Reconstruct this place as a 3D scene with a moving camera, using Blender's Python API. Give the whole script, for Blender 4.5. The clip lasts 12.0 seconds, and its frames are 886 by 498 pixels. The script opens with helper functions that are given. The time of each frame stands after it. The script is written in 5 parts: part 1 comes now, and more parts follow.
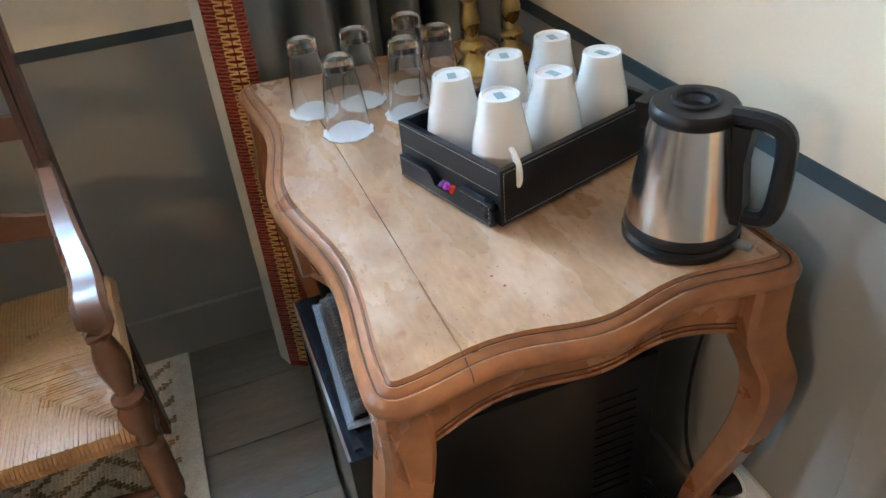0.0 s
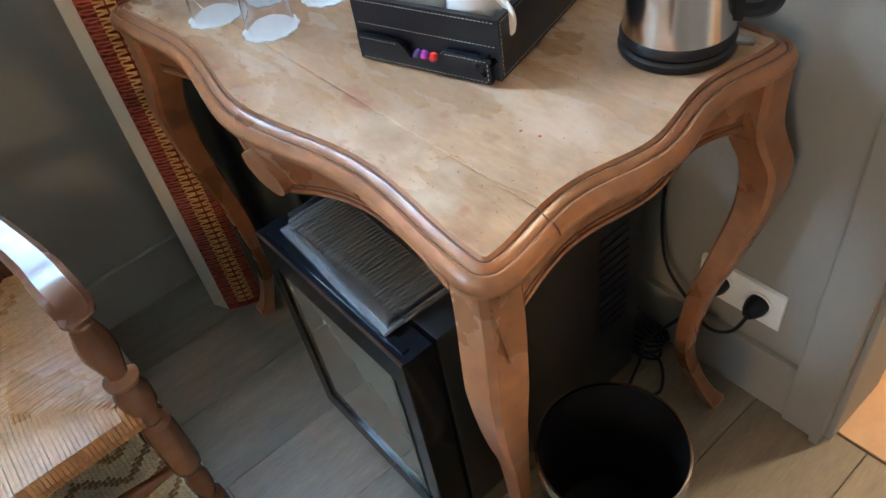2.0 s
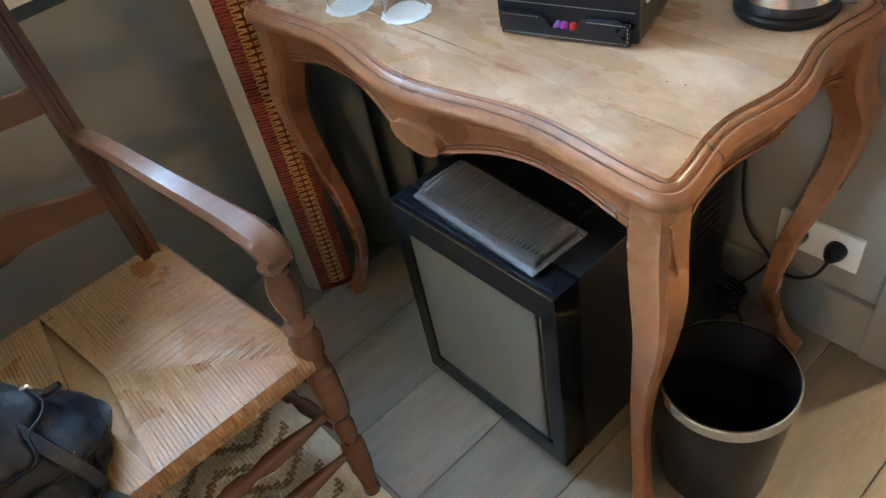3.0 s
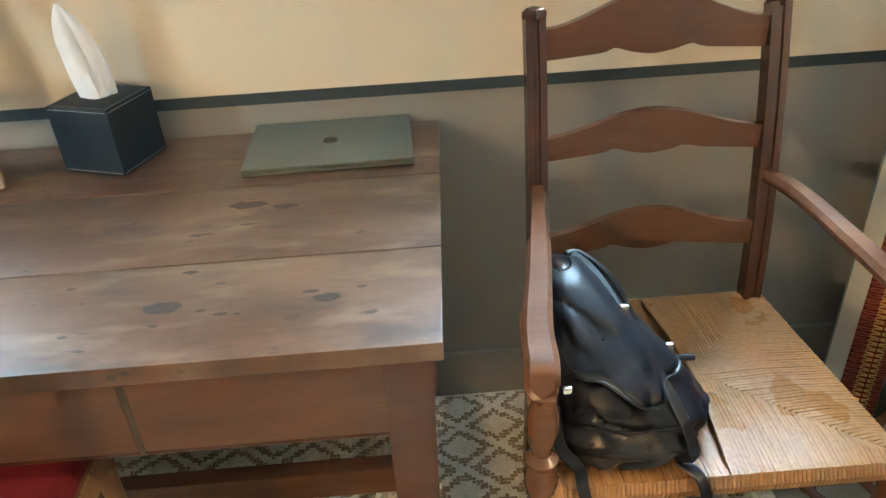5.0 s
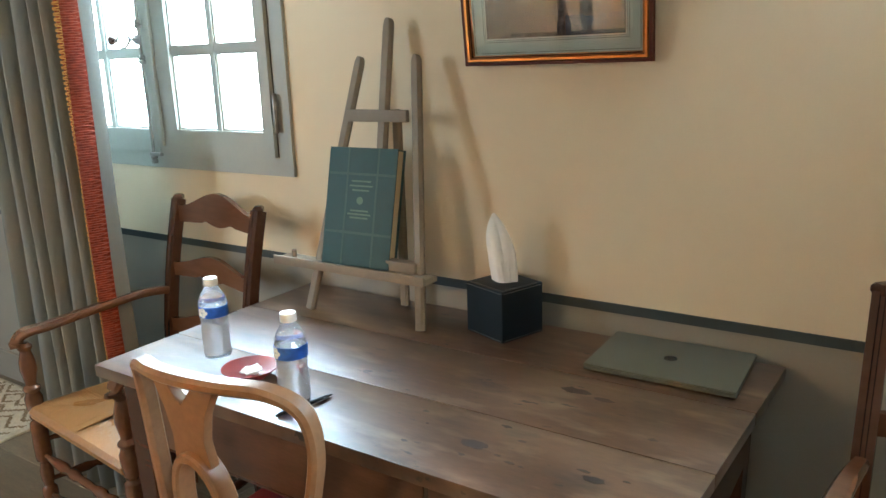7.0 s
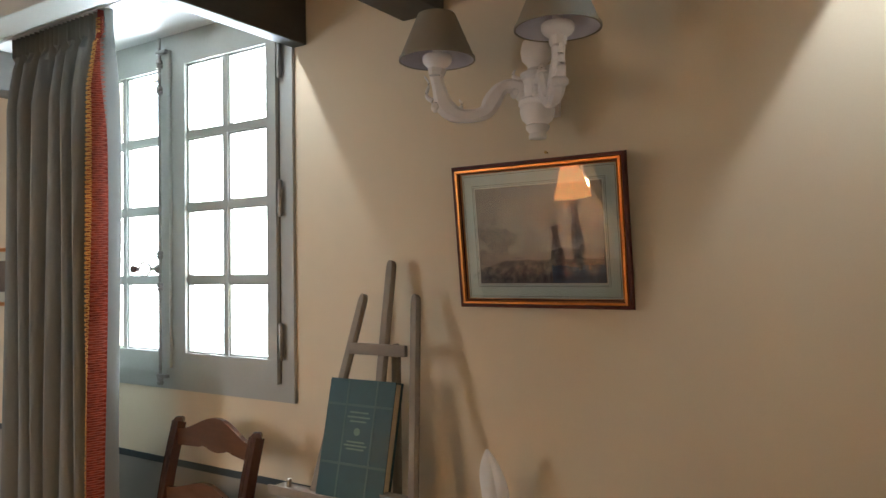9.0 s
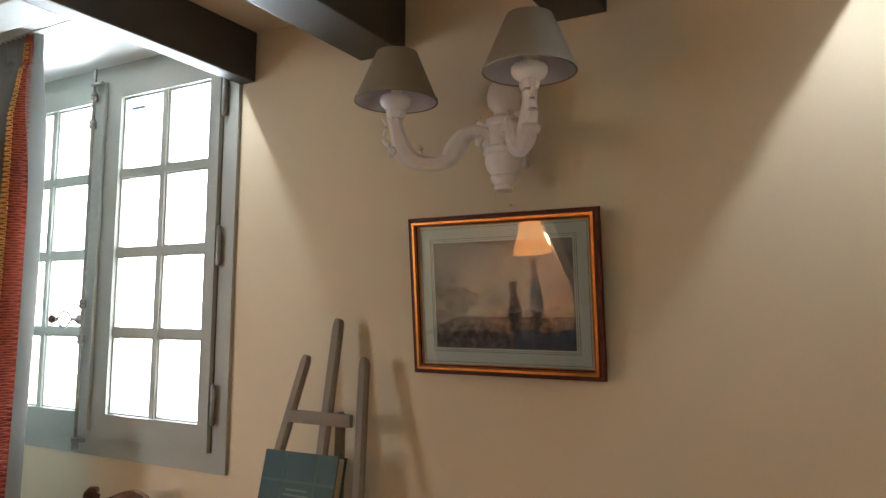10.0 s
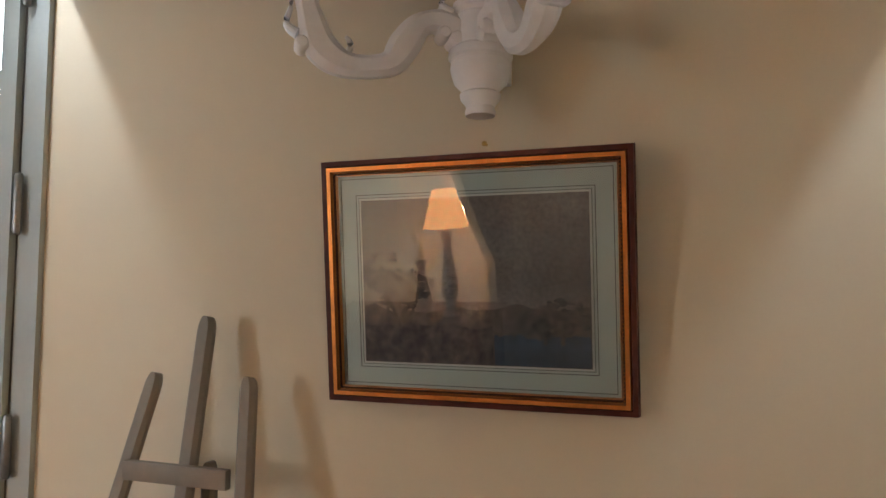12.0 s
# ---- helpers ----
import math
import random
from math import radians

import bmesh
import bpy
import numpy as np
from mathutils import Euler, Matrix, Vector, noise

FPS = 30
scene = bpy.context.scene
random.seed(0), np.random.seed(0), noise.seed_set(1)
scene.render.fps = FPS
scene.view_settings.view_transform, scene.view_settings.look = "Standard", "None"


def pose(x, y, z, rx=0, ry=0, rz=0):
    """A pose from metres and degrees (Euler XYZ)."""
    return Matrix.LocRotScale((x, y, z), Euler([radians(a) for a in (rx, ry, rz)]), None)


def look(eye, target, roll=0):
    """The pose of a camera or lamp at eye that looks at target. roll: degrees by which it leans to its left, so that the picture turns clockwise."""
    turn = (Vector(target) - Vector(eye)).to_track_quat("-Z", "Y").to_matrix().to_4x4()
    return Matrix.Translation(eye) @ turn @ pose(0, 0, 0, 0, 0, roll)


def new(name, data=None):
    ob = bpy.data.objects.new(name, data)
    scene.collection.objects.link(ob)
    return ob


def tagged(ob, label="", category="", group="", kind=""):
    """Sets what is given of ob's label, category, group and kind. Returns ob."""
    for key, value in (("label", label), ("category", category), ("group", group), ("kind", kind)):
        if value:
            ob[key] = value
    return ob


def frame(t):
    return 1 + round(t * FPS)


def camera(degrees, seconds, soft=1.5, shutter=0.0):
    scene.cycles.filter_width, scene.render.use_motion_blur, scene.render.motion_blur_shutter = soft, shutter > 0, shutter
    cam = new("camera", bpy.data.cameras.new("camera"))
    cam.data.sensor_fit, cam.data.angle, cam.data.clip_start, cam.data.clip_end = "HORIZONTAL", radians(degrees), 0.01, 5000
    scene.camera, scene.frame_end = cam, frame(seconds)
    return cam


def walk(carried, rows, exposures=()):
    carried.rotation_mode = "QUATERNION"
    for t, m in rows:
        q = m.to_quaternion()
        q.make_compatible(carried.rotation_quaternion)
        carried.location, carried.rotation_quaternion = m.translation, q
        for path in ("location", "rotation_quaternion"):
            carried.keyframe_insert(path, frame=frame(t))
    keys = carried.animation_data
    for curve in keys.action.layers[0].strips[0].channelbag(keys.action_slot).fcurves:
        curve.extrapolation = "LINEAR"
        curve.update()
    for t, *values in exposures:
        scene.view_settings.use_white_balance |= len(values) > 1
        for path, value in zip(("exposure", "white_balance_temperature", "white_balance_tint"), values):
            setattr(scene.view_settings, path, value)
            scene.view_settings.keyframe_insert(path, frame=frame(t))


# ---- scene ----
cam = camera(61.9, 12.0)
PATH = [
    (0, (0.85, -1.601, 1.272), (1.355, -0.048, 0.118), -5.7),
    (0.5, (0.789, -1.6, 1.265), (1.366, -0.147, 0.017), -7.1),
    (1, (0.75, -1.589, 1.255), (1.385, -0.225, -0.062), -8.3),
    (1.5, (0.717, -1.545, 1.244), (1.423, -0.26, -0.117), -9.5),
    (2, (0.661, -1.462, 1.237), (1.442, -0.269, -0.165), -11.1),
    (2.5, (0.54, -1.445, 1.271), (1.376, -0.285, -0.127), -12.5),
    (4.3, (0.007, -1.39, 1.297), (0.593, 0.156, 0.173), -4.3),
    (4.5, (-0.041, -1.396, 1.3), (0.435, 0.219, 0.221), -1.8),
    (5, (-0.057, -1.419, 1.306), (-0.001, 0.284, 0.258), -3.3),
    (5.5, (-0.013, -1.462, 1.351), (-0.377, 0.255, 0.392), -3.5),
    (6, (0.086, -1.484, 1.345), (-0.624, 0.205, 0.542), -2.1),
    (6.5, (0.159, -1.525, 1.367), (-0.787, 0.109, 0.708), -1.8),
    (7, (0.190, -1.584, 1.386), (-0.878, 0.032, 0.892), -1.9),
    (7.2, (0.204, -1.614, 1.395), (-0.894, -0.004, 0.95), -2.0),
    (8.8, (0.252, -1.660, 1.463), (-0.855, 0.006, 1.466), -1.2),
    (9, (0.248, -1.644, 1.468), (-0.847, 0.028, 1.522), -0.8),
    (9.5, (0.222, -1.580, 1.488), (-0.831, 0.114, 1.649), 0.0),
    (10, (0.155, -1.505, 1.492), (-0.828, 0.225, 1.683), 0.6),
    (10.5, (0.022, -1.407, 1.512), (-0.840, 0.391, 1.687), -0.2),
    (11, (-0.054, -1.281, 1.505), (-0.839, 0.550, 1.692), 0.3),
    (11.5, (-0.101, -1.155, 1.522), (-0.866, 0.686, 1.688), 0.8),
    (12, (-0.216, -1.028, 1.522), (-0.893, 0.851, 1.658), 0.4),
]
walk(cam, [(t, look(eye, target, roll)) for t, eye, target, roll in PATH],
     [(0.0, 0.20, 4950, 5), (1.0, 0.26, 4850, 4), (2.5, 0.18, 4850, 2), (4.5, 0.62, 5100, -2), (5.0, 0.82, 5150, -2), (5.5, 0.58, 5350, -3), (6.5, 0.12, 5400, 0), (7.2, -0.14, 5600, 0), (9.0, -0.78, 6100, 12), (10.5, -0.76, 6350, 12), (12.0, -0.60, 5900, 12)])
# ---- world and lights ----
SUN_EL, SUN_AZ = 50.0, 160.0
world = bpy.data.worlds.new("world")
scene.world = world
world.use_nodes = True
sky = world.node_tree.nodes.new("ShaderNodeTexSky")
sky.sky_type, sky.sun_disc, sky.sun_elevation, sky.sun_rotation = "NISHITA", False, radians(SUN_EL), radians(SUN_AZ)
world.node_tree.links.new(sky.outputs[0], world.node_tree.nodes["Background"].inputs[0])
world.node_tree.nodes["Background"].inputs[1].default_value = 0.12
sun = new("sun", bpy.data.lights.new("sun", "SUN"))
sun.data.energy, sun.data.angle, sun.data.color = 3.0, radians(0.5), (1, 0.95, 0.86)
sun.matrix_world = look((0, -9, 9), (0, 0, 0))


def area(name, eye, target, w, h, watts, color):
    lamp = new(name, bpy.data.lights.new(name, "AREA"))
    lamp.data.shape, lamp.data.size, lamp.data.size_y = "RECTANGLE", w, h
    lamp.data.energy, lamp.data.color = watts, color
    lamp.matrix_world = look(eye, target)
    return lamp


def bulb(name, at, watts, color, radius=0.03):
    lamp = new(name, bpy.data.lights.new(name, "POINT"))
    lamp.data.energy, lamp.data.color, lamp.data.shadow_soft_size = watts, color, radius
    lamp.location = at
    return lamp


area("daylight_west", (-1.965, 0.33, 1.70), (-1.965, -1.0, 1.70), 1.10, 1.17, 230, (0.82, 0.92, 1.0))
area("daylight_west_oblique", (-2.33, 0.33, 1.62), (-0.75, -0.50, 0.75), 0.50, 0.95, 300, (0.80, 0.91, 1.0))
area("daylight_east", (0.82, 0.33, 1.70), (0.82, -1.0, 1.70), 1.10, 1.17, 300, (0.76, 0.89, 1.0))
area("daylight_south", (-3.2, -3.06, 1.6), (-2.2, -1.0, 1.2), 0.6, 1.1, 44, (0.92, 0.95, 1.0))
bulb("hall_bulb", (2.4, -1.7, 2.1), 115, (1.0, 0.66, 0.34), 0.06)
bulb("table_lamp_bulb", (-1.205, -1.85, 1.43), 36, (1.0, 0.62, 0.28), 0.025)
bulb("table_lamp_glow", (-1.205, -1.975, 1.46), 42, (1.0, 0.55, 0.22), 0.04)


def bay_spot(name, x, target, watts):
    """A small spot let into the ceiling of a window bay, beside the beam that cuts its light."""
    lamp = new(name, bpy.data.lights.new(name, "SPOT"))
    lamp.data.energy, lamp.data.color, lamp.data.spot_size, lamp.data.spot_blend, lamp.data.shadow_soft_size = watts, (0.86, 0.93, 1.0), radians(70), 1.0, 0.009
    lamp.matrix_world = look((x, -0.22, 2.285), target)


bay_spot("bay_spot_west", -1.438, (-1.17, 0.0, 1.80), 15.0)
bay_spot("bay_spot_east", 0.276, (0.06, 0.0, 1.78), 23.0)


# ---- helpers ----
def mat(name, base, rough=0.5, metal=0.0, var=0.12, scale=6.0, fine=60.0, bump=0.05, stretch=(1, 1, 1), second=None, spec=0.5, depth=0.002, fine_var=None):
    m = bpy.data.materials.new(name)
    m.use_nodes = True
    nt = m.node_tree
    p = nt.nodes["Principled BSDF"]
    p.inputs["Roughness"].default_value = rough
    p.inputs["Metallic"].default_value = metal
    p.inputs["Specular IOR Level"].default_value = spec
    tc, mp = nt.nodes.new("ShaderNodeTexCoord"), nt.nodes.new("ShaderNodeMapping")
    mp.inputs["Scale"].default_value = stretch
    nt.links.new(tc.outputs["Object"], mp.inputs[0])
    big, small = nt.nodes.new("ShaderNodeTexNoise"), nt.nodes.new("ShaderNodeTexNoise")
    big.inputs["Scale"].default_value, big.inputs["Detail"].default_value = scale, 5
    small.inputs["Scale"].default_value, small.inputs["Detail"].default_value = fine, 4
    nt.links.new(mp.outputs[0], big.inputs[0]), nt.links.new(mp.outputs[0], small.inputs[0])
    ramp = nt.nodes.new("ShaderNodeValToRGB")
    a = [c * (1 - var) for c in base]
    b = list(second) if second else [min(1, c * (1 + var)) for c in base]
    ramp.color_ramp.elements[0].color, ramp.color_ramp.elements[1].color = (*a, 1), (*b, 1)
    ramp.color_ramp.elements[0].position, ramp.color_ramp.elements[1].position = 0.25, 0.75
    nt.links.new(big.outputs[0], ramp.inputs[0])
    mix = nt.nodes.new("ShaderNodeMix")
    mix.data_type, mix.blend_type = "RGBA", "OVERLAY"
    mix.inputs[0].default_value = var if fine_var is None else fine_var
    nt.links.new(ramp.outputs[0], mix.inputs[6]), nt.links.new(small.outputs[0], mix.inputs[7])
    nt.links.new(mix.outputs[2], p.inputs["Base Color"])
    rr = nt.nodes.new("ShaderNodeMapRange")
    rr.inputs[3].default_value, rr.inputs[4].default_value = max(0.02, rough * 0.8), min(1, rough * 1.25)
    nt.links.new(big.outputs[0], rr.inputs[0]), nt.links.new(rr.outputs[0], p.inputs["Roughness"])
    if bump:
        bp = nt.nodes.new("ShaderNodeBump")
        bp.inputs["Strength"].default_value, bp.inputs["Distance"].default_value = bump, depth
        nt.links.new(small.outputs[0], bp.inputs["Height"]), nt.links.new(bp.outputs[0], p.inputs["Normal"])
    return m


def glow(name, color, strength):
    m = bpy.data.materials.new(name)
    m.use_nodes = True
    p = m.node_tree.nodes["Principled BSDF"]
    p.inputs["Base Color"].default_value = (*color, 1)
    p.inputs["Emission Color"].default_value, p.inputs["Emission Strength"].default_value = (*color, 1), strength
    return m


def glass(name, tint=(1, 1, 1), rough=0.0, ior=1.45):
    m = bpy.data.materials.new(name)
    m.use_nodes = True
    p = m.node_tree.nodes["Principled BSDF"]
    p.inputs["Base Color"].default_value = (*tint, 1)
    p.inputs["Roughness"].default_value, p.inputs["Transmission Weight"].default_value, p.inputs["IOR"].default_value = rough, 1, ior
    return m


def thing(name, label="", category="", at=(0, 0, 0), turn=0.0, group="", kind=""):
    ob = new(name)
    ob.matrix_basis = pose(*at, 0, 0, turn)
    return tagged(ob, label, category, group, kind)


def part(name, bm, material, parent=None, label="", smooth=True, loose=False):
    me = bpy.data.meshes.new(name)
    bmesh.ops.recalc_face_normals(bm, faces=bm.faces)
    bm.to_mesh(me)
    bm.free()
    me.materials.append(material)
    ob = new(name, me)
    if smooth:
        me.shade_smooth()
        me.set_sharp_from_angle(angle=radians(38))
    if parent is not None:
        ob.parent = parent
    return tagged(ob, label, "", "", "stuff" if loose else "")


def box(x0, y0, z0, x1, y1, z1, bevel=0.0, bm=None):
    own = bm is None
    bm = bm or bmesh.new()
    vs = [bm.verts.new((x, y, z)) for x in (x0, x1) for y in (y0, y1) for z in (z0, z1)]
    q = [(0, 1, 3, 2), (4, 6, 7, 5), (0, 4, 5, 1), (2, 3, 7, 6), (0, 2, 6, 4), (1, 5, 7, 3)]
    for f in q:
        bm.faces.new([vs[i] for i in f])
    if bevel and own:
        bmesh.ops.bevel(bm, geom=bm.edges[:], offset=bevel, segments=2, affect="EDGES", profile=0.6)
    return bm


def lathe(profile, n=24, bm=None, at=(0, 0, 0), axis=None):
    """Turns (radius, height) pairs round the z axis, or round the line from at along axis."""
    bm = bm or bmesh.new()
    turn = Matrix.Identity(3) if axis is None else Vector(axis).to_track_quat("Z", "Y").to_matrix()
    rings = []
    for r, z in profile:
        if r < 1e-5:
            rings.append([bm.verts.new(Vector(at) + turn @ Vector((0, 0, z)))])
        else:
            rings.append([bm.verts.new(Vector(at) + turn @ Vector((r * math.cos(a), r * math.sin(a), z))) for a in (2 * math.pi * i / n for i in range(n))])
    for a, b in zip(rings, rings[1:]):
        for i in range(n):
            j = (i + 1) % n
            if len(a) == 1 and len(b) == 1:
                continue
            if len(a) == 1:
                bm.faces.new((a[0], b[i], b[j]))
            elif len(b) == 1:
                bm.faces.new((a[i], a[j], b[0]))
            else:
                bm.faces.new((a[i], a[j], b[j], b[i]))
    return bm


def sweep(path, section, bm=None, up=(0, 0, 1), scales=None, closed=False, caps=True):
    """Sweeps a section of (side, up) pairs along the points."""
    bm = bm or bmesh.new()
    pts = [Vector(p) for p in path]
    n, rings = len(pts), []
    for i, p in enumerate(pts):
        a = pts[i - 1] if (i or closed) else pts[0]
        b = pts[(i + 1) % n] if (i < n - 1 or closed) else pts[-1]
        d = (b - a).normalized()
        side = d.cross(Vector(up))
        side = side.normalized() if side.length > 1e-5 else Vector((1, 0, 0))
        u = side.cross(d).normalized()
        s = scales[i] if scales else 1
        s = s if isinstance(s, tuple) else (s, s)
        rings.append([bm.verts.new(p + side * x * s[0] + u * y * s[1]) for x, y in section])
    m = len(section)
    for i in range(n if closed else n - 1):
        a, b = rings[i], rings[(i + 1) % n]
        for k in range(m):
            bm.faces.new((a[k], a[(k + 1) % m], b[(k + 1) % m], b[k]))
    if caps and not closed:
        bm.faces.new(rings[0][::-1])
        bm.faces.new(rings[-1])
    return bm


def disc(r, n=10):
    return [(r * math.cos(2 * math.pi * i / n), r * math.sin(2 * math.pi * i / n)) for i in range(n)]


def rect(w, h, c=0.2):
    """A rectangle with cut corners."""
    a, b, k = w / 2, h / 2, min(w, h) * c
    return [(-a + k, -b), (a - k, -b), (a, -b + k), (a, b - k), (a - k, b), (-a + k, b), (-a, b - k), (-a, -b + k)]


def curve(points, n=8):
    """A smooth line through the points."""
    p = [Vector(q) for q in points]
    out = []
    for i in range(len(p) - 1):
        a, b, c, d = p[max(i - 1, 0)], p[i], p[i + 1], p[min(i + 2, len(p) - 1)]
        for k in range(n):
            t = k / n
            out.append(0.5 * (2 * b + (c - a) * t + (2 * a - 5 * b + 4 * c - d) * t * t + (3 * b - a - 3 * c + d) * t ** 3))
    return out + [p[-1]]


def slab(outline, axis, lo, hi, bm=None):
    """A flat board with the outline, between lo and hi along the axis (0, 1 or 2)."""
    bm = bm or bmesh.new()
    other = [i for i in range(3) if i != axis]

    def ring(v):
        out = []
        for q in outline:
            co = [0, 0, 0]
            co[axis], co[other[0]], co[other[1]] = v, q[0], q[1]
            out.append(bm.verts.new(co))
        return out
    a, b = ring(lo), ring(hi)
    n = len(a)
    for i in range(n):
        bm.faces.new((a[i], a[(i + 1) % n], b[(i + 1) % n], b[i]))
    bm.faces.new(a[::-1]), bm.faces.new(b)
    return bm


# ---- materials ----
CREAM = mat("cream_paint", (0.66, 0.555, 0.39), 0.75, var=0.03, scale=1.6, fine=220, bump=0.12, spec=0.25, depth=0.001)
DADO = mat("grey_dado_paint", (0.265, 0.25, 0.212), 0.6, var=0.05, scale=1.5, fine=160, bump=0.08, spec=0.3, depth=0.001)
STRIPE = mat("slate_paint", (0.040, 0.052, 0.055), 0.55, var=0.1, spec=0.3)
GREY_WOOD = mat("grey_green_paint", (0.34, 0.35, 0.31), 0.42, var=0.05, scale=5, fine=90, bump=0.1, stretch=(1, 1, 1))
WHITE_SOFFIT = mat("white_soffit", (0.72, 0.72, 0.69), 0.6, var=0.03, scale=3)
BEAM = mat("beam_paint", (0.058, 0.054, 0.045), 0.5, var=0.12, scale=4, fine=40, bump=0.25, stretch=(6, 1, 6))
CEIL = mat("ceiling_paint", (0.62, 0.50, 0.36), 0.8, var=0.04, scale=2, fine=180, bump=0.1)
PLANK = mat("grey_oak_plank", (0.18, 0.15, 0.103), 0.42, var=0.22, scale=3.5, fine=30, bump=0.12, stretch=(1.2, 9, 1), fine_var=0.35)
# dark tone chosen to lower bounced light, for walls out of view
BOUNCE_CUT_PLASTER = mat("bounce_cut_taupe", (0.20, 0.165, 0.125), 0.8, var=0.05, scale=2, fine=180, bump=0.1)
DARK_GAP = mat("joint_dark", (0.05, 0.04, 0.03), 0.9)
TILE = mat("terracotta_tile", (0.50, 0.32, 0.17), 0.35, var=0.12, scale=5, fine=60)
OAK = mat("oak_stain", (0.112, 0.053, 0.028), 0.21, var=0.2, scale=9, fine=45, bump=0.08, stretch=(0.35, 2, 1.3), fine_var=0.2)
OAK_DARK = mat("dark_oak_stain", (0.060, 0.026, 0.015), 0.24, var=0.2, scale=9, fine=45, bump=0.08, stretch=(0.35, 2, 1.3), fine_var=0.2)
CHERRY = mat("cherry_wood", (0.225, 0.098, 0.038), 0.28, var=0.22, scale=6, fine=50, bump=0.1, fine_var=0.35)
RUSH = mat("rush_cord", (0.29, 0.148, 0.050), 0.28, var=0.10, scale=9, fine=120, bump=0.2, fine_var=0.35, second=(0.335, 0.18, 0.064))
PALE_WOOD = mat("waxed_beech", (0.235, 0.125, 0.060), 0.34, var=0.18, scale=9, fine=70, bump=0.08, fine_var=0.25)
EASEL_WOOD = mat("greyed_easel_paint", (0.205, 0.17, 0.125), 0.6, var=0.1, scale=12, fine=80, bump=0.1)
BLACK = mat("black_plastic", (0.009, 0.009, 0.010), 0.34, spec=0.3, var=0.1, fine=300, bump=0.04)
BLACK_GLOSS = mat("black_gloss", (0.005, 0.006, 0.008), 0.12, spec=0.35, var=0.1, bump=0)
LEATHER = mat("black_leather", (0.005, 0.006, 0.009), 0.29, spec=0.4, var=0.15, scale=20, fine=350, bump=0.2)
STITCH = mat("pale_stitching", (0.55, 0.54, 0.50), 0.7)
STEEL = mat("brushed_steel", (0.60, 0.57, 0.53), 0.19, metal=1.0, var=0.04, scale=4, fine=90, bump=0.05, stretch=(1, 1, 0.02), fine_var=0.08)
CHROME = mat("chrome", (0.72, 0.70, 0.66), 0.12, metal=1.0, var=0.03, bump=0)
BRASS = mat("aged_brass", (0.46, 0.31, 0.10), 0.28, metal=1.0, var=0.25, scale=18, fine=90, bump=0.1)
IRON = mat("dull_iron", (0.24, 0.23, 0.21), 0.35, metal=0.9, var=0.2, scale=30)
CHINA = mat("white_china", (0.80, 0.79, 0.76), 0.13, var=0.015, bump=0)
PAPER = mat("white_paper", (0.80, 0.81, 0.80), 0.85, var=0.03, scale=40, fine=150, bump=0.15)
WHITE_WOOD = mat("white_carved_wood", (0.82, 0.79, 0.77), 0.5, var=0.06, scale=25, fine=120, bump=0.2)
SHADE_OUT = mat("taupe_linen_shade", (0.27, 0.245, 0.19), 0.85, var=0.08, scale=10, fine=500, bump=0.3)
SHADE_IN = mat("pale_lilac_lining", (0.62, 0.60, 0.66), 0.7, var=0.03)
CURTAIN = mat("grey_velvet", (0.140, 0.150, 0.140), 0.7, var=0.12, scale=3.0, fine=260, bump=0.25, stretch=(2, 2, 0.5), spec=0.35)
LINING = mat("cream_lining", (0.50, 0.47, 0.38), 0.75, var=0.06, scale=5, fine=260, bump=0.2)
RED_BRAID = mat("rust_red_braid", (0.17, 0.020, 0.012), 0.8, var=0.45, scale=60, fine=300, bump=0.5, fine_var=0.5, second=(0.27, 0.045, 0.022), spec=0.15)
GOLD_BRAID = mat("gold_braid", (0.48, 0.26, 0.06), 0.6, var=0.3, scale=120, fine=300, bump=0.4)
ROSE_LOOP = mat("rose_loops", (0.26, 0.055, 0.03), 0.65, var=0.3, scale=80)
RED_SEAT = mat("red_velvet_seat", (0.16, 0.006, 0.010), 0.75, var=0.15, scale=12, fine=300, bump=0.3)
LAPTOP = mat("warm_grey_aluminium", (0.115, 0.12, 0.09), 0.45, metal=0.1, spec=0.3, var=0.04, fine=400, bump=0.04)
TEAL = mat("teal_cloth_cover", (0.022, 0.064, 0.070), 0.6, var=0.15, scale=30, fine=400, bump=0.25)
TEAL_PALE = mat("pale_teal_print", (0.050, 0.100, 0.092), 0.6, var=0.1)
PAGES = mat("book_pages", (0.52, 0.42, 0.27), 0.8, var=0.1, scale=10, fine=200, bump=0.3, stretch=(1, 20, 1))
NAVY = mat("navy_leatherette", (0.006, 0.014, 0.022), 0.5, spec=0.3, var=0.1, fine=350, bump=0.3)
BLUE_LABEL = mat("blue_label", (0.02, 0.09, 0.42), 0.35, var=0.35, scale=60)
WHITE_PLASTIC = mat("white_plastic", (0.78, 0.78, 0.75), 0.35, var=0.02, bump=0)
RED_BOWL = mat("red_lacquer", (0.23, 0.018, 0.015), 0.3, var=0.1)
GROOVE = mat("dark_line_brown", (0.05, 0.018, 0.009), 0.4, var=0.2)
GILT = mat("gilt_frame", (0.58, 0.22, 0.05), 0.34, metal=0.75, var=0.2, scale=30, fine=150, bump=0.1)
MOULDING = mat("dark_red_moulding", (0.075, 0.018, 0.010), 0.5, spec=0.2, var=0.3, scale=40)
MOUNT = mat("sage_mount", (0.38, 0.42, 0.33), 0.8, var=0.03, fine=300, bump=0.1)
LINE_INK = mat("brown_ink", (0.07, 0.05, 0.04), 0.8)
MOUNT_PALE = mat("pale_mount", (0.50, 0.49, 0.38), 0.8)
CLEAR = glass("clear_glass")
PANE = glass("window_glass")
